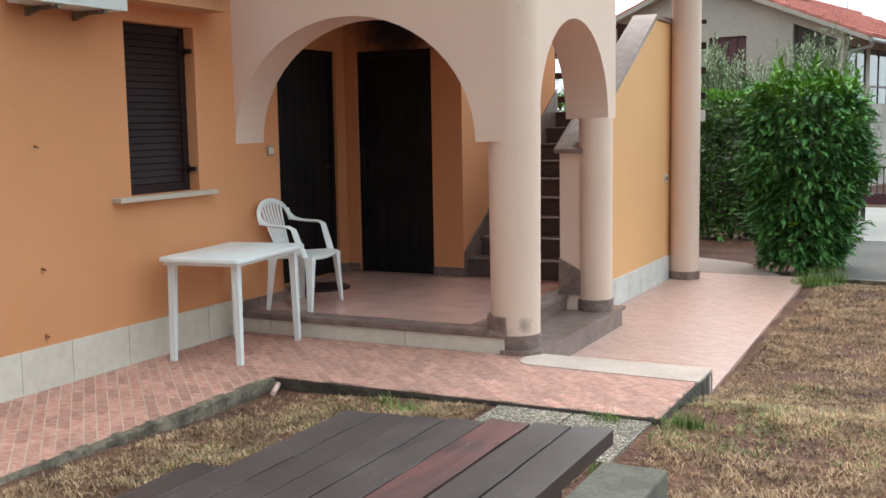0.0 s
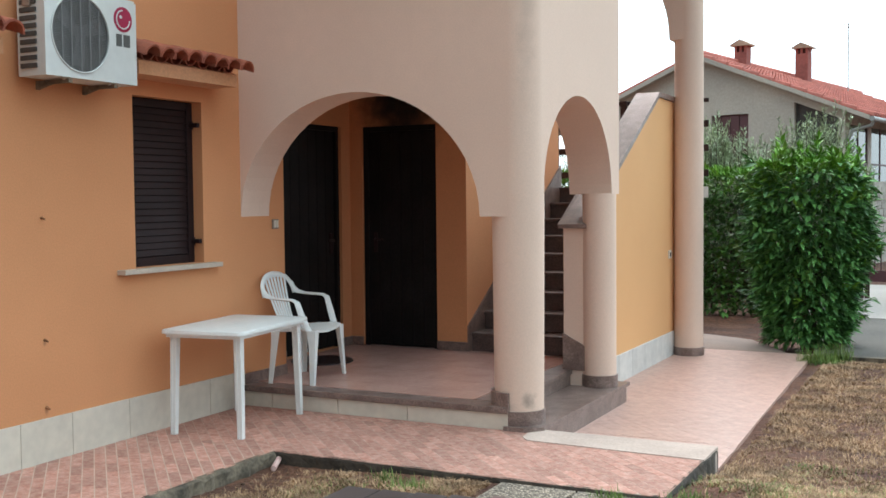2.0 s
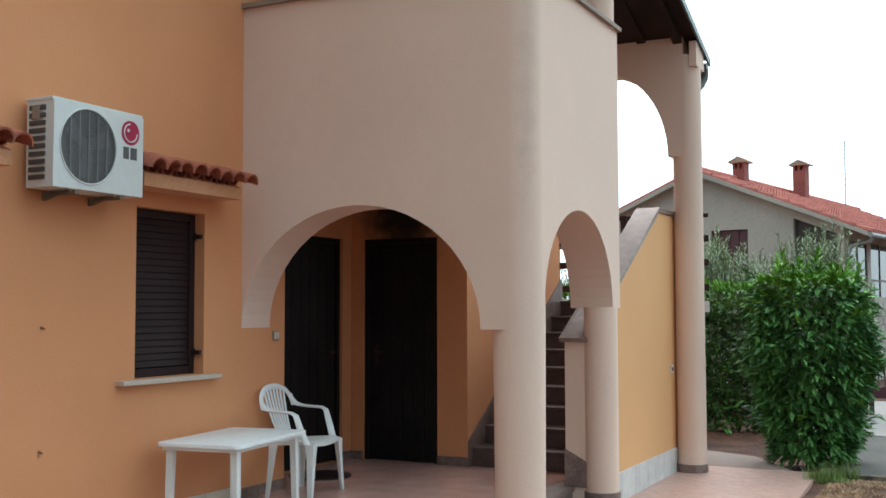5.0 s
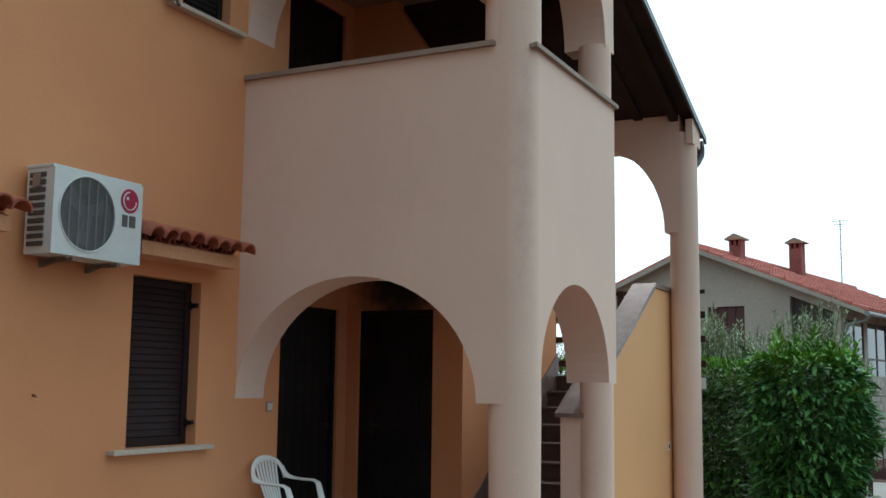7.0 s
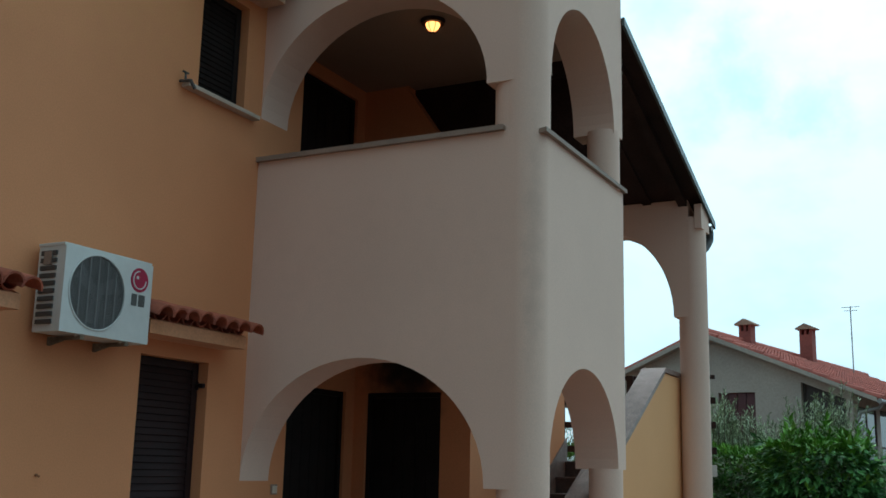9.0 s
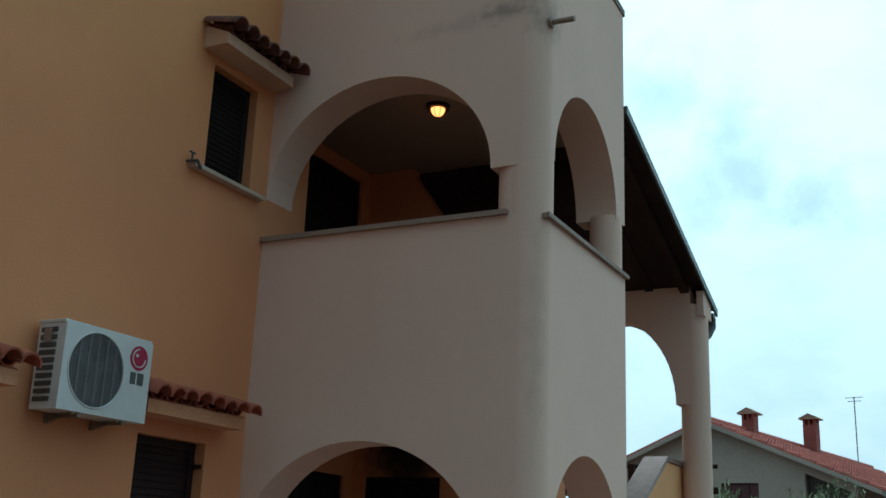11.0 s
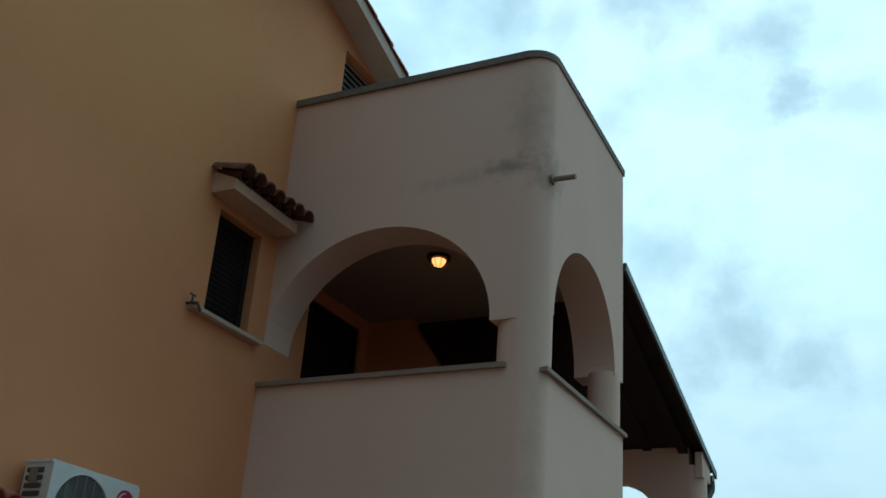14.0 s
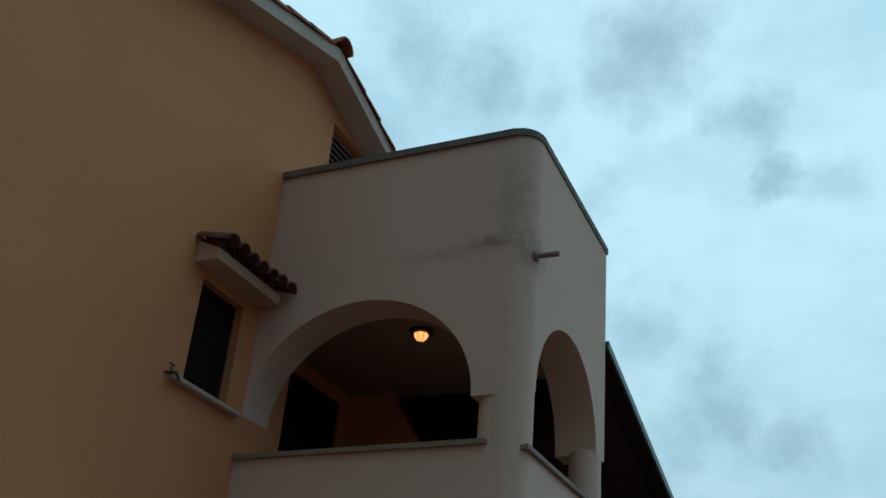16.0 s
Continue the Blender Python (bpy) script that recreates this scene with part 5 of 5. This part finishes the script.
def laurel_bush():
    cx, cy, z0, z1 = 3.41, 6.2, LOW, 1.97
    bush = thing("laurel_bush", (cx, cy, z0), "dense dark green laurel bush beside the path", "bush")
    def radius(a, z):
        f = (z - z0) / (z1 - z0)
        base = 0.39 + 0.23 * min(1, f * 1.6) - 0.10 * max(0, f - 0.85) / 0.15
        return base * (1 + 0.2 * noise.noise((math.cos(a) * 2.2, math.sin(a) * 2.2, z * 2.4)) + 0.2 * noise.noise((math.cos(a) * 4.5, math.sin(a) * 4.5, z * 6.0)))
    stems = bmesh.new()
    for k in range(9):
        a = k * 2.4
        top = Vector((cx + 0.35 * math.cos(a), cy + 0.35 * math.sin(a), 1.7))
        mid = Vector((cx + 0.15 * math.cos(a), cy + 0.15 * math.sin(a), 0.8))
        rod(stems, (cx + 0.05 * math.cos(a), cy + 0.05 * math.sin(a), z0 - 0.05), mid, 0.025, 0.018, 8)
        rod(stems, mid, top, 0.018, 0.008, 8)
    tagged(part("stem_thicket", stems, BARK, bush, "brown woody stems"), kind="stuff")
    old, young = [], []
    for k in range(11500):
        a, z = rng.uniform(0, 2 * math.pi), z0 + 0.06 + (z1 - z0 - 0.06) * rng.random() ** 0.9
        d = rng.random() ** 0.22
        r = radius(a, z) * d
        p = Vector((cx + r * 1.08 * math.cos(a), cy + r * math.sin(a), z + rng.uniform(-0.03, 0.03)))
        out = Vector((math.cos(a), math.sin(a), 0.25))
        (young if z > 1.55 and rng.random() < (z - 1.45) * 1.3 or rng.random() < 0.05 else old).append((p, out))
    for k in range(170):                     # shoots above the crown
        a, r = rng.uniform(0, 2 * math.pi), 0.58 * rng.random() ** 0.5
        x, y = cx + r * math.cos(a), cy + r * math.sin(a)
        h = rng.uniform(0.1, 0.31) * (0.45 + 2.2 * max(0.0, noise.noise((x * 4.5, y * 4.5, 3))))
        for q in range(int(h / 0.016)):
            z = z1 - 0.1 + q * 0.016
            b = rng.uniform(0, 2 * math.pi)
            young.append((Vector((x + 0.012 * math.cos(b), y + 0.012 * math.sin(b), z)), Vector((math.cos(b), math.sin(b), 1.2))))
    for k in range(60):                     # sprays that stick out at the sides
        a, z = rng.uniform(0, 2 * math.pi), rng.uniform(0.1, 2.1)
        r = radius(a, z)
        for q in range(9):
            p = Vector((cx + (r + 0.018 * q) * math.cos(a), cy + (r + 0.018 * q) * math.sin(a), z + 0.01 * q))
            (young if k % 3 == 0 else old).append((p, Vector((math.cos(a), math.sin(a), 0.5))))
    leaf_part("crown", old, 0.14, 0.052, 0.5, LAUREL, bush, "dark glossy laurel leaves")
    leaf_part("new_growth", young, 0.115, 0.042, 0.05, LAURELNEW, bush, "bright green young leaves")


laurel_bush()


def hedge():
    h = thing("clipped_hedge", (0.6, 9.4, LOW), "tall clipped green hedge behind the path", "hedge")
    core = bmesh.new()
    for k in range(16):
        x = -2.6 + 0.32 * k
        rod(core, (x, 9.55, LOW - 0.05), (x + rng.uniform(-0.08, 0.08), 9.55, 1.7), 0.03, 0.012, 8)
    tagged(part("stem_thicket", core, BARK, h, "brown woody stems"), kind="stuff")
    spots, top = [], []
    for k in range(19000):
        x, z = rng.uniform(-3.0, 2.62), LOW + 0.04 + 2.03 * rng.random()
        y = 9.12 + 0.16 * noise.noise((x * 3, z * 3, 5)) + 0.4 * rng.random() ** 2.0
        (top if z > 1.62 and rng.random() < 0.8 else spots).append((Vector((x, y, z)), Vector((0, -1, 0.3))))
    for k in range(3600):
        x, y = rng.uniform(-3.0, 2.62), rng.uniform(9.1, 9.95)
        z = 1.9 + 0.10 * noise.noise((x * 3, y * 3, 1)) + rng.uniform(-0.04, 0.1)
        top.append((Vector((x, y, z)), Vector((0, -0.3, 1))))
    leaf_part("crown", spots, 0.13, 0.06, 0.35, HEDGELEAF, h, "dark green hedge leaves")
    leaf_part("new_growth", top, 0.10, 0.032, -0.2, LAURELNEW, h, "bright green hedge top")


hedge()


def silver_shrub(x, y, height, spread, count):
    s = thing("silver_shrub", (x, y, LOW), "tall silvery grey-green shrub with upright plumes", "shrub", "silver shrubs behind the hedge")
    stems, spots = bmesh.new(), []
    for k in range(count):
        a, r = rng.uniform(0, 2 * math.pi), spread * rng.random() ** 0.5
        bx, by = x + r * math.cos(a), y + r * math.sin(a)
        h = height * rng.uniform(0.72, 1.0) * (1 - 0.18 * (r / spread))
        lean = Vector((rng.gauss(0, 0.10), rng.gauss(0, 0.10), 1))
        rod(stems, (bx, by, LOW - 0.05), Vector((bx, by, LOW)) + lean * h, 0.014, 0.004, 5)
        for q in range(int(h / 0.011)):
            f = q * 0.011 / h
            if f < 0.25:
                continue
            b = rng.uniform(0, 2 * math.pi)
            w = 0.10 * (1 - f) + 0.02
            spots.append((Vector((bx, by, LOW)) + lean * h * f + Vector((w * math.cos(b), w * math.sin(b), 0)) * rng.random(), Vector((math.cos(b) * 0.7, math.sin(b) * 0.7, 1.0))))
    tagged(part("stem_thicket", stems, BARK, s, "thin grey stems"), kind="stuff")
    leaf_part("crown", spots, 0.095, 0.017, -0.15, SILVER, s, "narrow silver-green leaves")


for x, y, h, sp, c in ((0.2, 11.6, 3.1, 0.65, 110), (1.1, 11.7, 3.35, 0.65, 130), (1.8, 12.0, 3.0, 0.55, 100), (2.7, 11.6, 3.4, 0.42, 90), (-0.9, 11.8, 3.2, 0.7, 110), (3.2, 12.2, 2.8, 0.4, 60)):
    silver_shrub(x, y, h, sp, c)


def blades(regions, n, height, mat, name, label, lean=1.3, width=0.002):
    verts, faces = [], []
    made = 0
    while made < n:
        x0, x1, y0, y1 = regions[rng.randrange(len(regions))]
        x, y = rng.uniform(x0, x1), rng.uniform(y0, y1)
        dens = 0.95 * noise.noise((x * 1.9, y * 1.9, 8)) + 0.85 * noise.noise((x * 12, y * 12, 2))
        if dens < rng.uniform(-0.5, 0.36):
            continue
        if 3.4 < x < 4.35 and -6.2 < y < -3.8 or 2.7 < x < 3.7 and -2.0 < y < -1.2:
            continue
        made += 1
        a = rng.uniform(0, 2 * math.pi)
        h = height * rng.uniform(0.4, 1.3)
        z = earth(x, y) - 0.006
        d = Vector((math.cos(a), math.sin(a), 0))
        s = Vector((-d.y, d.x, 0)) * width * rng.uniform(0.7, 1.6)
        b = Vector((x, y, z))
        k = lean * rng.uniform(0.3, 1.3)
        i = len(verts)
        verts += [b - s, b + s, b + d * h * k * 0.45 + Vector((0, 0, h * 0.55)) + s * 0.7, b + d * h * k * 0.45 + Vector((0, 0, h * 0.55)) - s * 0.7, b + d * h * k + Vector((0, 0, h * (1.0 if k < 0.8 else 0.8)))]
        faces += [(i, i + 1, i + 2, i + 3), (i + 3, i + 2, i + 4)]
    me = bpy.data.meshes.new(name)
    me.from_pydata([tuple(q) for q in verts], [], faces)
    me.materials.append(mat)
    return tagged(new(name, me), label, "grass", kind="stuff")


blades([(1.25, 2.7, -4.6, -1.25), (2.3, 3.6, -3.0, -1.25), (3.75, 5.2, -3.2, 0.2), (3.75, 5.6, -1.0, 5.2), (3.75, 6.2, 1.0, 5.2)], 205000, 0.031, DRYGRASS, "dry_grass", "withered straw-coloured grass on the soil")
blades([(1.25, 9.0, -11.0, -3.0), (5.2, 9.0, -3.2, 5.0)], 90000, 0.034, DRYGRASS, "dry_grass", "withered straw-coloured grass on the open soil")
blades([(1.6, 2.6, -3.2, -1.4), (3.72, 4.3, -1.6, -0.4), (4.1, 4.9, -1.6, 0.4), (3.7, 3.95, 4.9, 5.3)], 6500, 0.034, GREENGRASS, "green_grass", "sparse green grass between the dry blades")


def tuft(x, y, z, n, h, spread):
    verts, faces = [], []
    for k in range(n):
        a = rng.uniform(0, 2 * math.pi)
        b = Vector((x + rng.gauss(0, spread), y + rng.gauss(0, spread * 0.6), z))
        d = Vector((math.cos(a), math.sin(a), 0))
        s = Vector((-d.y, d.x, 0)) * 0.004
        hh = h * rng.uniform(0.5, 1.2)
        i = len(verts)
        verts += [b - s, b + s, b + d * hh * 0.4 + Vector((0, 0, hh))]
        faces += [(i, i + 1, i + 2)]
    me = bpy.data.meshes.new("weed_tuft")
    me.from_pydata([tuple(q) for q in verts], [], faces)
    me.materials.append(GREENGRASS)
    tagged(new("weed_tuft", me), "green weed tuft at the edge of the path", "weed", "weed tufts", "stuff")


for x, y, n, h, sp in ((3.42, -1.27, 130, 0.07, 0.05), (3.86, -1.2, 200, 0.10, 0.07), (2.05, -1.32, 90, 0.065, 0.06), (2.3, -1.45, 120, 0.07, 0.1), (3.68, 5.0, 260, 0.16, 0.1), (3.85, 5.2, 200, 0.22, 0.08), (3.55, -2.1, 100, 0.08, 0.06)):
    tuft(x, y, earth(x, y) - 0.01, n, h, sp)
CLOD = []
for k in range(3):
    bm = bmesh.new()
    bmesh.ops.create_icosphere(bm, subdivisions=1, radius=1)
    for v in bm.verts:
        v.co *= 1 + 0.35 * noise.noise(v.co * 1.7 + Vector((k * 7, 0, 0)))
        v.co.z *= 0.6
    CLOD.append(bm)
bm = bmesh.new()
for k in range(1800):
    x, y = (rng.uniform(1.2, 3.4), rng.uniform(-4.5, -1.25)) if k % 2 else (rng.uniform(3.9, 6.0), rng.uniform(-3.0, 5.0))
    src = CLOD[k % 3]
    sz = rng.uniform(0.005, 0.016)
    vs = [bm.verts.new(Vector((x, y, earth(x, y))) + v.co * sz) for v in src.verts]
    src.verts.index_update()
    for f in src.faces:
        bm.faces.new([vs[v.index] for v in f.verts])
tagged(part("soil_clods", bm, CLODMAT), "small clods and pebbles on the soil", "clods", kind="stuff")

# ---- grey house across the road ----
HU, HV = Vector((math.cos(radians(10.3)), -math.sin(radians(10.3)), 0)), Vector((math.sin(radians(10.3)), math.cos(radians(10.3)), 0))
HC = Vector((2.52, 20.01, 0)) - HU * 0.2
HM = Matrix.Translation(HC) @ Matrix(((HU.x, HV.x, 0, 0), (HU.y, HV.y, 0, 0), (0, 0, 1, 0), (0, 0, 0, 1)))
# own axes: x along the gable (0 at its corner, minus to the apex), y along the ridge
gh = thing("grey_house", (0, 0, 0), "grey rendered neighbouring house with a red tiled gable roof", "house")
gp = []
APEX, SL = (-3.65, 5.10), 0.41


def top(s):
    return APEX[1] - SL * abs(s - APEX[0])


def gpart(name, bm, mat, label="", smooth=False, parent=None):
    ob = part(name, bm, mat, None, label, smooth)
    ob.parent = parent or gh
    gp.append(ob)
    return ob


W1, W2 = (-3.32, -2.35, 2.45, 3.66), (-1.2, -0.15, 1.7, 0)
wall = bmesh.new()
for a, b, lo, hi in ((-7.5, W1[0], -0.4, None), (W1[0], W1[1], -0.4, W1[2]), (W1[0], W1[1], W1[3], None), (W1[1], W2[0], -0.4, None), (W2[0], W2[1], -0.4, W2[2]), (W2[1], 0.0, -0.4, None)):
    pts = [(a, lo), (b, lo)] + ([(b, hi), (a, hi)] if hi else [(b, top(b))] + ([(APEX[0], APEX[1])] if a < APEX[0] < b else []) + [(a, top(a))])
    prism(wall, pts, "y", 0.0, 0.3)
prism(wall, [(W2[0], top(W2[0]) - 0.22), (W2[1], top(W2[1]) - 0.22), (W2[1], top(W2[1])), (W2[0], top(W2[0]))], "y", 0.0, 0.3)
bmesh.ops.remove_doubles(wall, verts=wall.verts, dist=0.001)
gpart("wall", wall, GREYWALL)
side = bmesh.new()
box(side, -0.3, 0.0, 0.3, 14.0, -0.4, 1.95)
for a, b in ((0.3, 0.38), (1.9, 2.22), (4.0, 14.0)):
    box(side, -0.3, 0.0, a, b, 1.95, 3.64)
for a, b in ((0.38, 1.9), (2.22, 4.0)):
    box(side, -0.3, 0.0, a, b, 3.3, 3.64)
gpart("side_wall", side, STONEWALL, "pale stone side wall")
for y in range(8):
    for z in range(9):
        gpart("stone", block(0.0, 0.03, 0.2 + y * 0.42 + (z % 2) * 0.2, 0.58 + y * 0.42 + (z % 2) * 0.2, 0.05 + z * 0.2, 0.22 + z * 0.2, 0.01), STONEWALL, parent=gp[1])
shutter = gpart("window", block(W1[0], W1[1], 0.08, 0.12, W1[2], W1[3]), MAROON, "closed maroon shutters")
for k in range(4):
    gpart("shutter_panel", block(W1[0] + 0.02 + 0.24 * k, W1[0] + 0.235 + 0.24 * k, 0.05, 0.085, W1[2] + 0.03, W1[3] - 0.03, 0.006), MAROON, parent=shutter)
log = gpart("window", slab([(W2[0], W2[2]), (W2[1], W2[2]), (W2[1], top(W2[1]) - 0.22), (W2[0], top(W2[0]) - 0.22)], "y", 0.16, 0.19), DARKGLASS, "dark slanting loggia glazing")
for s in (W2[0] + 0.02, -0.52, W2[1] - 0.02):
    gpart("mullion", block(s - 0.02, s + 0.02, 0.12, 0.16, W2[2], top(s) - 0.23), DARKMETAL, parent=log)
for a, b in ((0.38, 1.9), (2.22, 4.0)):
    w = gpart("window", block(-0.06, -0.03, a, b, 1.95, 3.3), SKYGLASS, "large side window")
    for k in range(3):
        y = a + (b - a) * k / 2
        gpart("mullion", block(-0.03, -0.012, max(a, y - 0.025), min(b, y + 0.025), 1.95, 3.3), MAROON, parent=w)
    gpart("mullion", block(-0.03, -0.014, a, b, 2.35, 2.4), MAROON, parent=w)
rf = bmesh.new()
prism(rf, [(APEX[0], APEX[1] + 0.0), (0.62, top(0.62)), (0.62, top(0.62) + 0.10), (APEX[0], APEX[1] + 0.12), (-7.9, top(-7.9) + 0.10), (-7.9, top(-7.9))], "y", -0.25, 14.2)
roof = gpart("roof", rf, GREYWALL, "rendered verge and eaves")
tiles = bmesh.new()
for j in range(66):
    y = -0.13 + 0.22 * j
    for q in range(11):
        s0, s1 = APEX[0] + 0.392 * q, APEX[0] + 0.392 * (q + 1) + 0.03
        rod(tiles, (s0, y, top(s0) + 0.10), (s1, y, top(s1) + 0.125), 0.07, 0.092, 8)
    rod(tiles, (APEX[0], y, APEX[1] + 0.12), (-7.94, y, top(-7.94) + 0.11), 0.085, seg=8)
tl = gpart("roof_tiles", tiles, ROOFRED, "red clay tiles", True, roof)
tl["kind"] = "stuff"
rd = bmesh.new()
rod(rd, (APEX[0], -0.3, APEX[1] + 0.17), (APEX[0], 14.2, APEX[1] + 0.17), 0.1, seg=10)
gpart("ridge", rd, ROOFRED, "red ridge tiles", True, roof)
for s, y, h, wd in ((-3.52, 2.6, 0.46, 0.17), (-3.25, 6.8, 1.08, 0.19)):
    base = top(s) - 0.1
    ch = gpart("chimney", block(s - wd, s + wd, y - wd, y + wd, base, base + 0.25 + h * 0.75), CHIMNEY, "red brick chimney", parent=roof)
    zt = base + 0.25 + h * 0.75
    for dx in (-1, 0, 1):
        gpart("flue_pier", block(s + dx * wd * 0.8 - 0.035, s + dx * wd * 0.8 + 0.035, y - wd, y + wd, zt, zt + 0.16), CHIMNEY, parent=roof)
    cap = bmesh.new()
    prism(cap, [(s - wd - 0.1, zt + 0.16), (s + wd + 0.1, zt + 0.16), (s + wd + 0.1, zt + 0.2), (s, zt + 0.34), (s - wd - 0.1, zt + 0.2)], "y", y - wd - 0.08, y + wd + 0.08)
    gpart("chimney_cap", cap, CHIMCAP, "pale tiled chimney cap", parent=roof)
gut = bmesh.new()
rod(gut, (0.68, -0.25, top(0.62) + 0.02), (0.68, 14.2, top(0.62) + 0.02), 0.06, seg=10)
for p, q in (((0.66, 0.0, top(0.62)), (0.6, 0.02, top(0.62) - 0.12)), ((0.6, 0.02, top(0.62) - 0.12), (0.16, 0.05, top(0.62) - 0.22)), ((0.16, 0.05, top(0.62) - 0.22), (0.06, 0.05, 2.9)), ((0.06, 0.05, 2.9), (0.06, 0.05, -0.2))):
    rod(gut, p, q, 0.042, seg=10)
gpart("gutter", gut, GREYPIPE, "pale grey gutter and downpipe", True)
an = bmesh.new()
rod(an, (-3.15, 11.0, 4.3), (-3.15, 11.0, 7.35), 0.02, seg=6)
for dx, z in ((0.3, 7.32), (0.22, 7.2)):
    rod(an, (-3.15 - dx, 11.0, z), (-3.15 + dx, 11.0, z), 0.012, seg=6)
gpart("antenna", an, GREYPIPE, "thin roof antenna")
gh.matrix_world = HM

# gate across the road
gate = thing("metal_gate", (3.9, 16.0, LOW), "maroon metal gate with upright bars", "gate")
part("gate_panel", block(2.6, 6.5, 15.98, 16.02, LOW + 0.02, 0.10), MAROON, gate)
part("top_rail", block(2.6, 6.5, 15.98, 16.02, 0.60, 0.64), MAROON, gate)
for k in range(34):
    x = 2.65 + 0.115 * k
    part("bar", block(x - 0.011, x + 0.011, 15.99, 16.01, 0.10, 0.60), MAROON, gate)
door = structure("entrance_porch", block(3.6, 4.6, 19.2, 19.5, -0.2, 1.5), MAROON, "dark maroon door front of the neighbouring house", "door")

# ---- tiles and pavers, piece by piece ----
def clipped(poly, x0, x1, y0, y1):
    for axis, lim, keep in ((0, x0, 1), (0, x1, -1), (1, y0, 1), (1, y1, -1)):
        out = []
        for p, q in zip(poly, poly[1:] + poly[:1]):
            a, b = keep * (p[axis] - lim), keep * (q[axis] - lim)
            if a >= 0:
                out.append(p)
            if a * b < 0:
                f = a / (a - b)
                out.append((p[0] + (q[0] - p[0]) * f, p[1] + (q[1] - p[1]) * f))
        poly = out
        if len(poly) < 3:
            return []
    return poly


def area(poly):
    return abs(sum(p[0] * q[1] - q[0] * p[1] for p, q in zip(poly, poly[1:] + poly[:1]))) / 2


def paver_mesh(poly, z0, z1):
    return mesh_of(slab(poly, "z", z0, z1), "paver", PAVER, False)


def lay(regions, pitch, length, joint, turn, z, thick, parent, near, mat, name, most=300, ends=0.4):
    """Rows of small tiles at an angle; those that lie in near are objects, the others one mesh. Returns nothing."""
    c, s = math.cos(turn), math.sin(turn)
    made, rest, whole = 0, bmesh.new(), {}
    end = joint * ends
    flat = [(-length / 2 + end / 2, -pitch / 2 + joint / 2), (length / 2 - end / 2, -pitch / 2 + joint / 2), (length / 2 - end / 2, pitch / 2 - joint / 2), (-length / 2 + end / 2, pitch / 2 - joint / 2)]
    full = [(u * c - v * s, u * s + v * c) for u, v in flat]
    shared = mesh_of(slab(full, "z", -thick, 0.0), name, mat, False)
    for (x0, x1, y0, y1) in regions:
        reach = math.hypot(x1 - x0, y1 - y0) + length
        mx, my = (x0 + x1) / 2, (y0 + y1) / 2
        ci, cj = round(((mx * c + my * s)) / length), round((-mx * s + my * c) / pitch)
        for j in range(cj - int(reach / pitch / 1.9) - 1, cj + int(reach / pitch / 1.9) + 2):
            shift = ((j * 37) % 3) / 3 * length
            for i in range(ci - int(reach / length / 1.9) - 2, ci + int(reach / length / 1.9) + 3):
                u, v = i * length + shift, j * pitch
                px, py = u * c - v * s, u * s + v * c
                poly = clipped([(px + a, py + b) for a, b in full], x0, x1, y0, y1)
                if len(poly) < 3 or area(poly) < 0.0009:
                    continue
                dz = rng.uniform(0.0, 0.0005)
                if made < most and near[0] < px < near[1] and near[2] < py < near[3]:
                    made += 1
                    if area(poly) > 0.999 * area(full):
                        piece(name, shared, parent, Matrix.Translation((px, py, z + dz)))
                    else:
                        piece(name, mesh_of(slab([(a - px, b - py) for a, b in poly], "z", -thick, 0.0), name, mat, False), parent, Matrix.Translation((px, py, z + dz)))
                else:
                    prism(rest, poly, "z", z + dz - thick, z + dz)
    if rest.verts:
        tagged(part(name + "_field", rest, mat, parent), kind="stuff")


bpy.context.view_layer.update()
lay([(0.014, 1.13, -9.0, -1.18)], 0.069, 0.215, 0.007, radians(-45), PAVE + 0.0, 0.012, pavement, (0, 1.15, -3.1, -1.18), PAVER, "paver", 190)
lay([(0.014, 3.70, -1.185, -0.14), (0.014, 2.49, -0.14, -0.008)], 0.069, 0.215, 0.004, radians(-45), PAVE + 0.0005, 0.012, pavement, (0, 3.7, -1.2, -0.7), PAVER, "paver", 110, 1.0)
lay([(2.53 if k < 3 else 2.175, 3.70 - 0.0325 * k, 0.1 + 0.66 * k, 0.76 + 0.66 * k) for k in range(8)], 0.069, 0.215, 0.0008, radians(-45), LOW - 0.0006, 0.01, pavement_low, (2.5, 3.7, 0.1, 1.3), SLABTILE, "paver", 60)
lay([(0.014, 1.93, 0.17, BACK - 0.014), (REC + 0.014, 0.014, 0.62, BACK - 0.014)], 0.33, 0.33, 0.004, 0.0, FLOOR, 0.008, floor, (-1, 3, 0, 3), PORCHTILE, "floor_tile", 120)
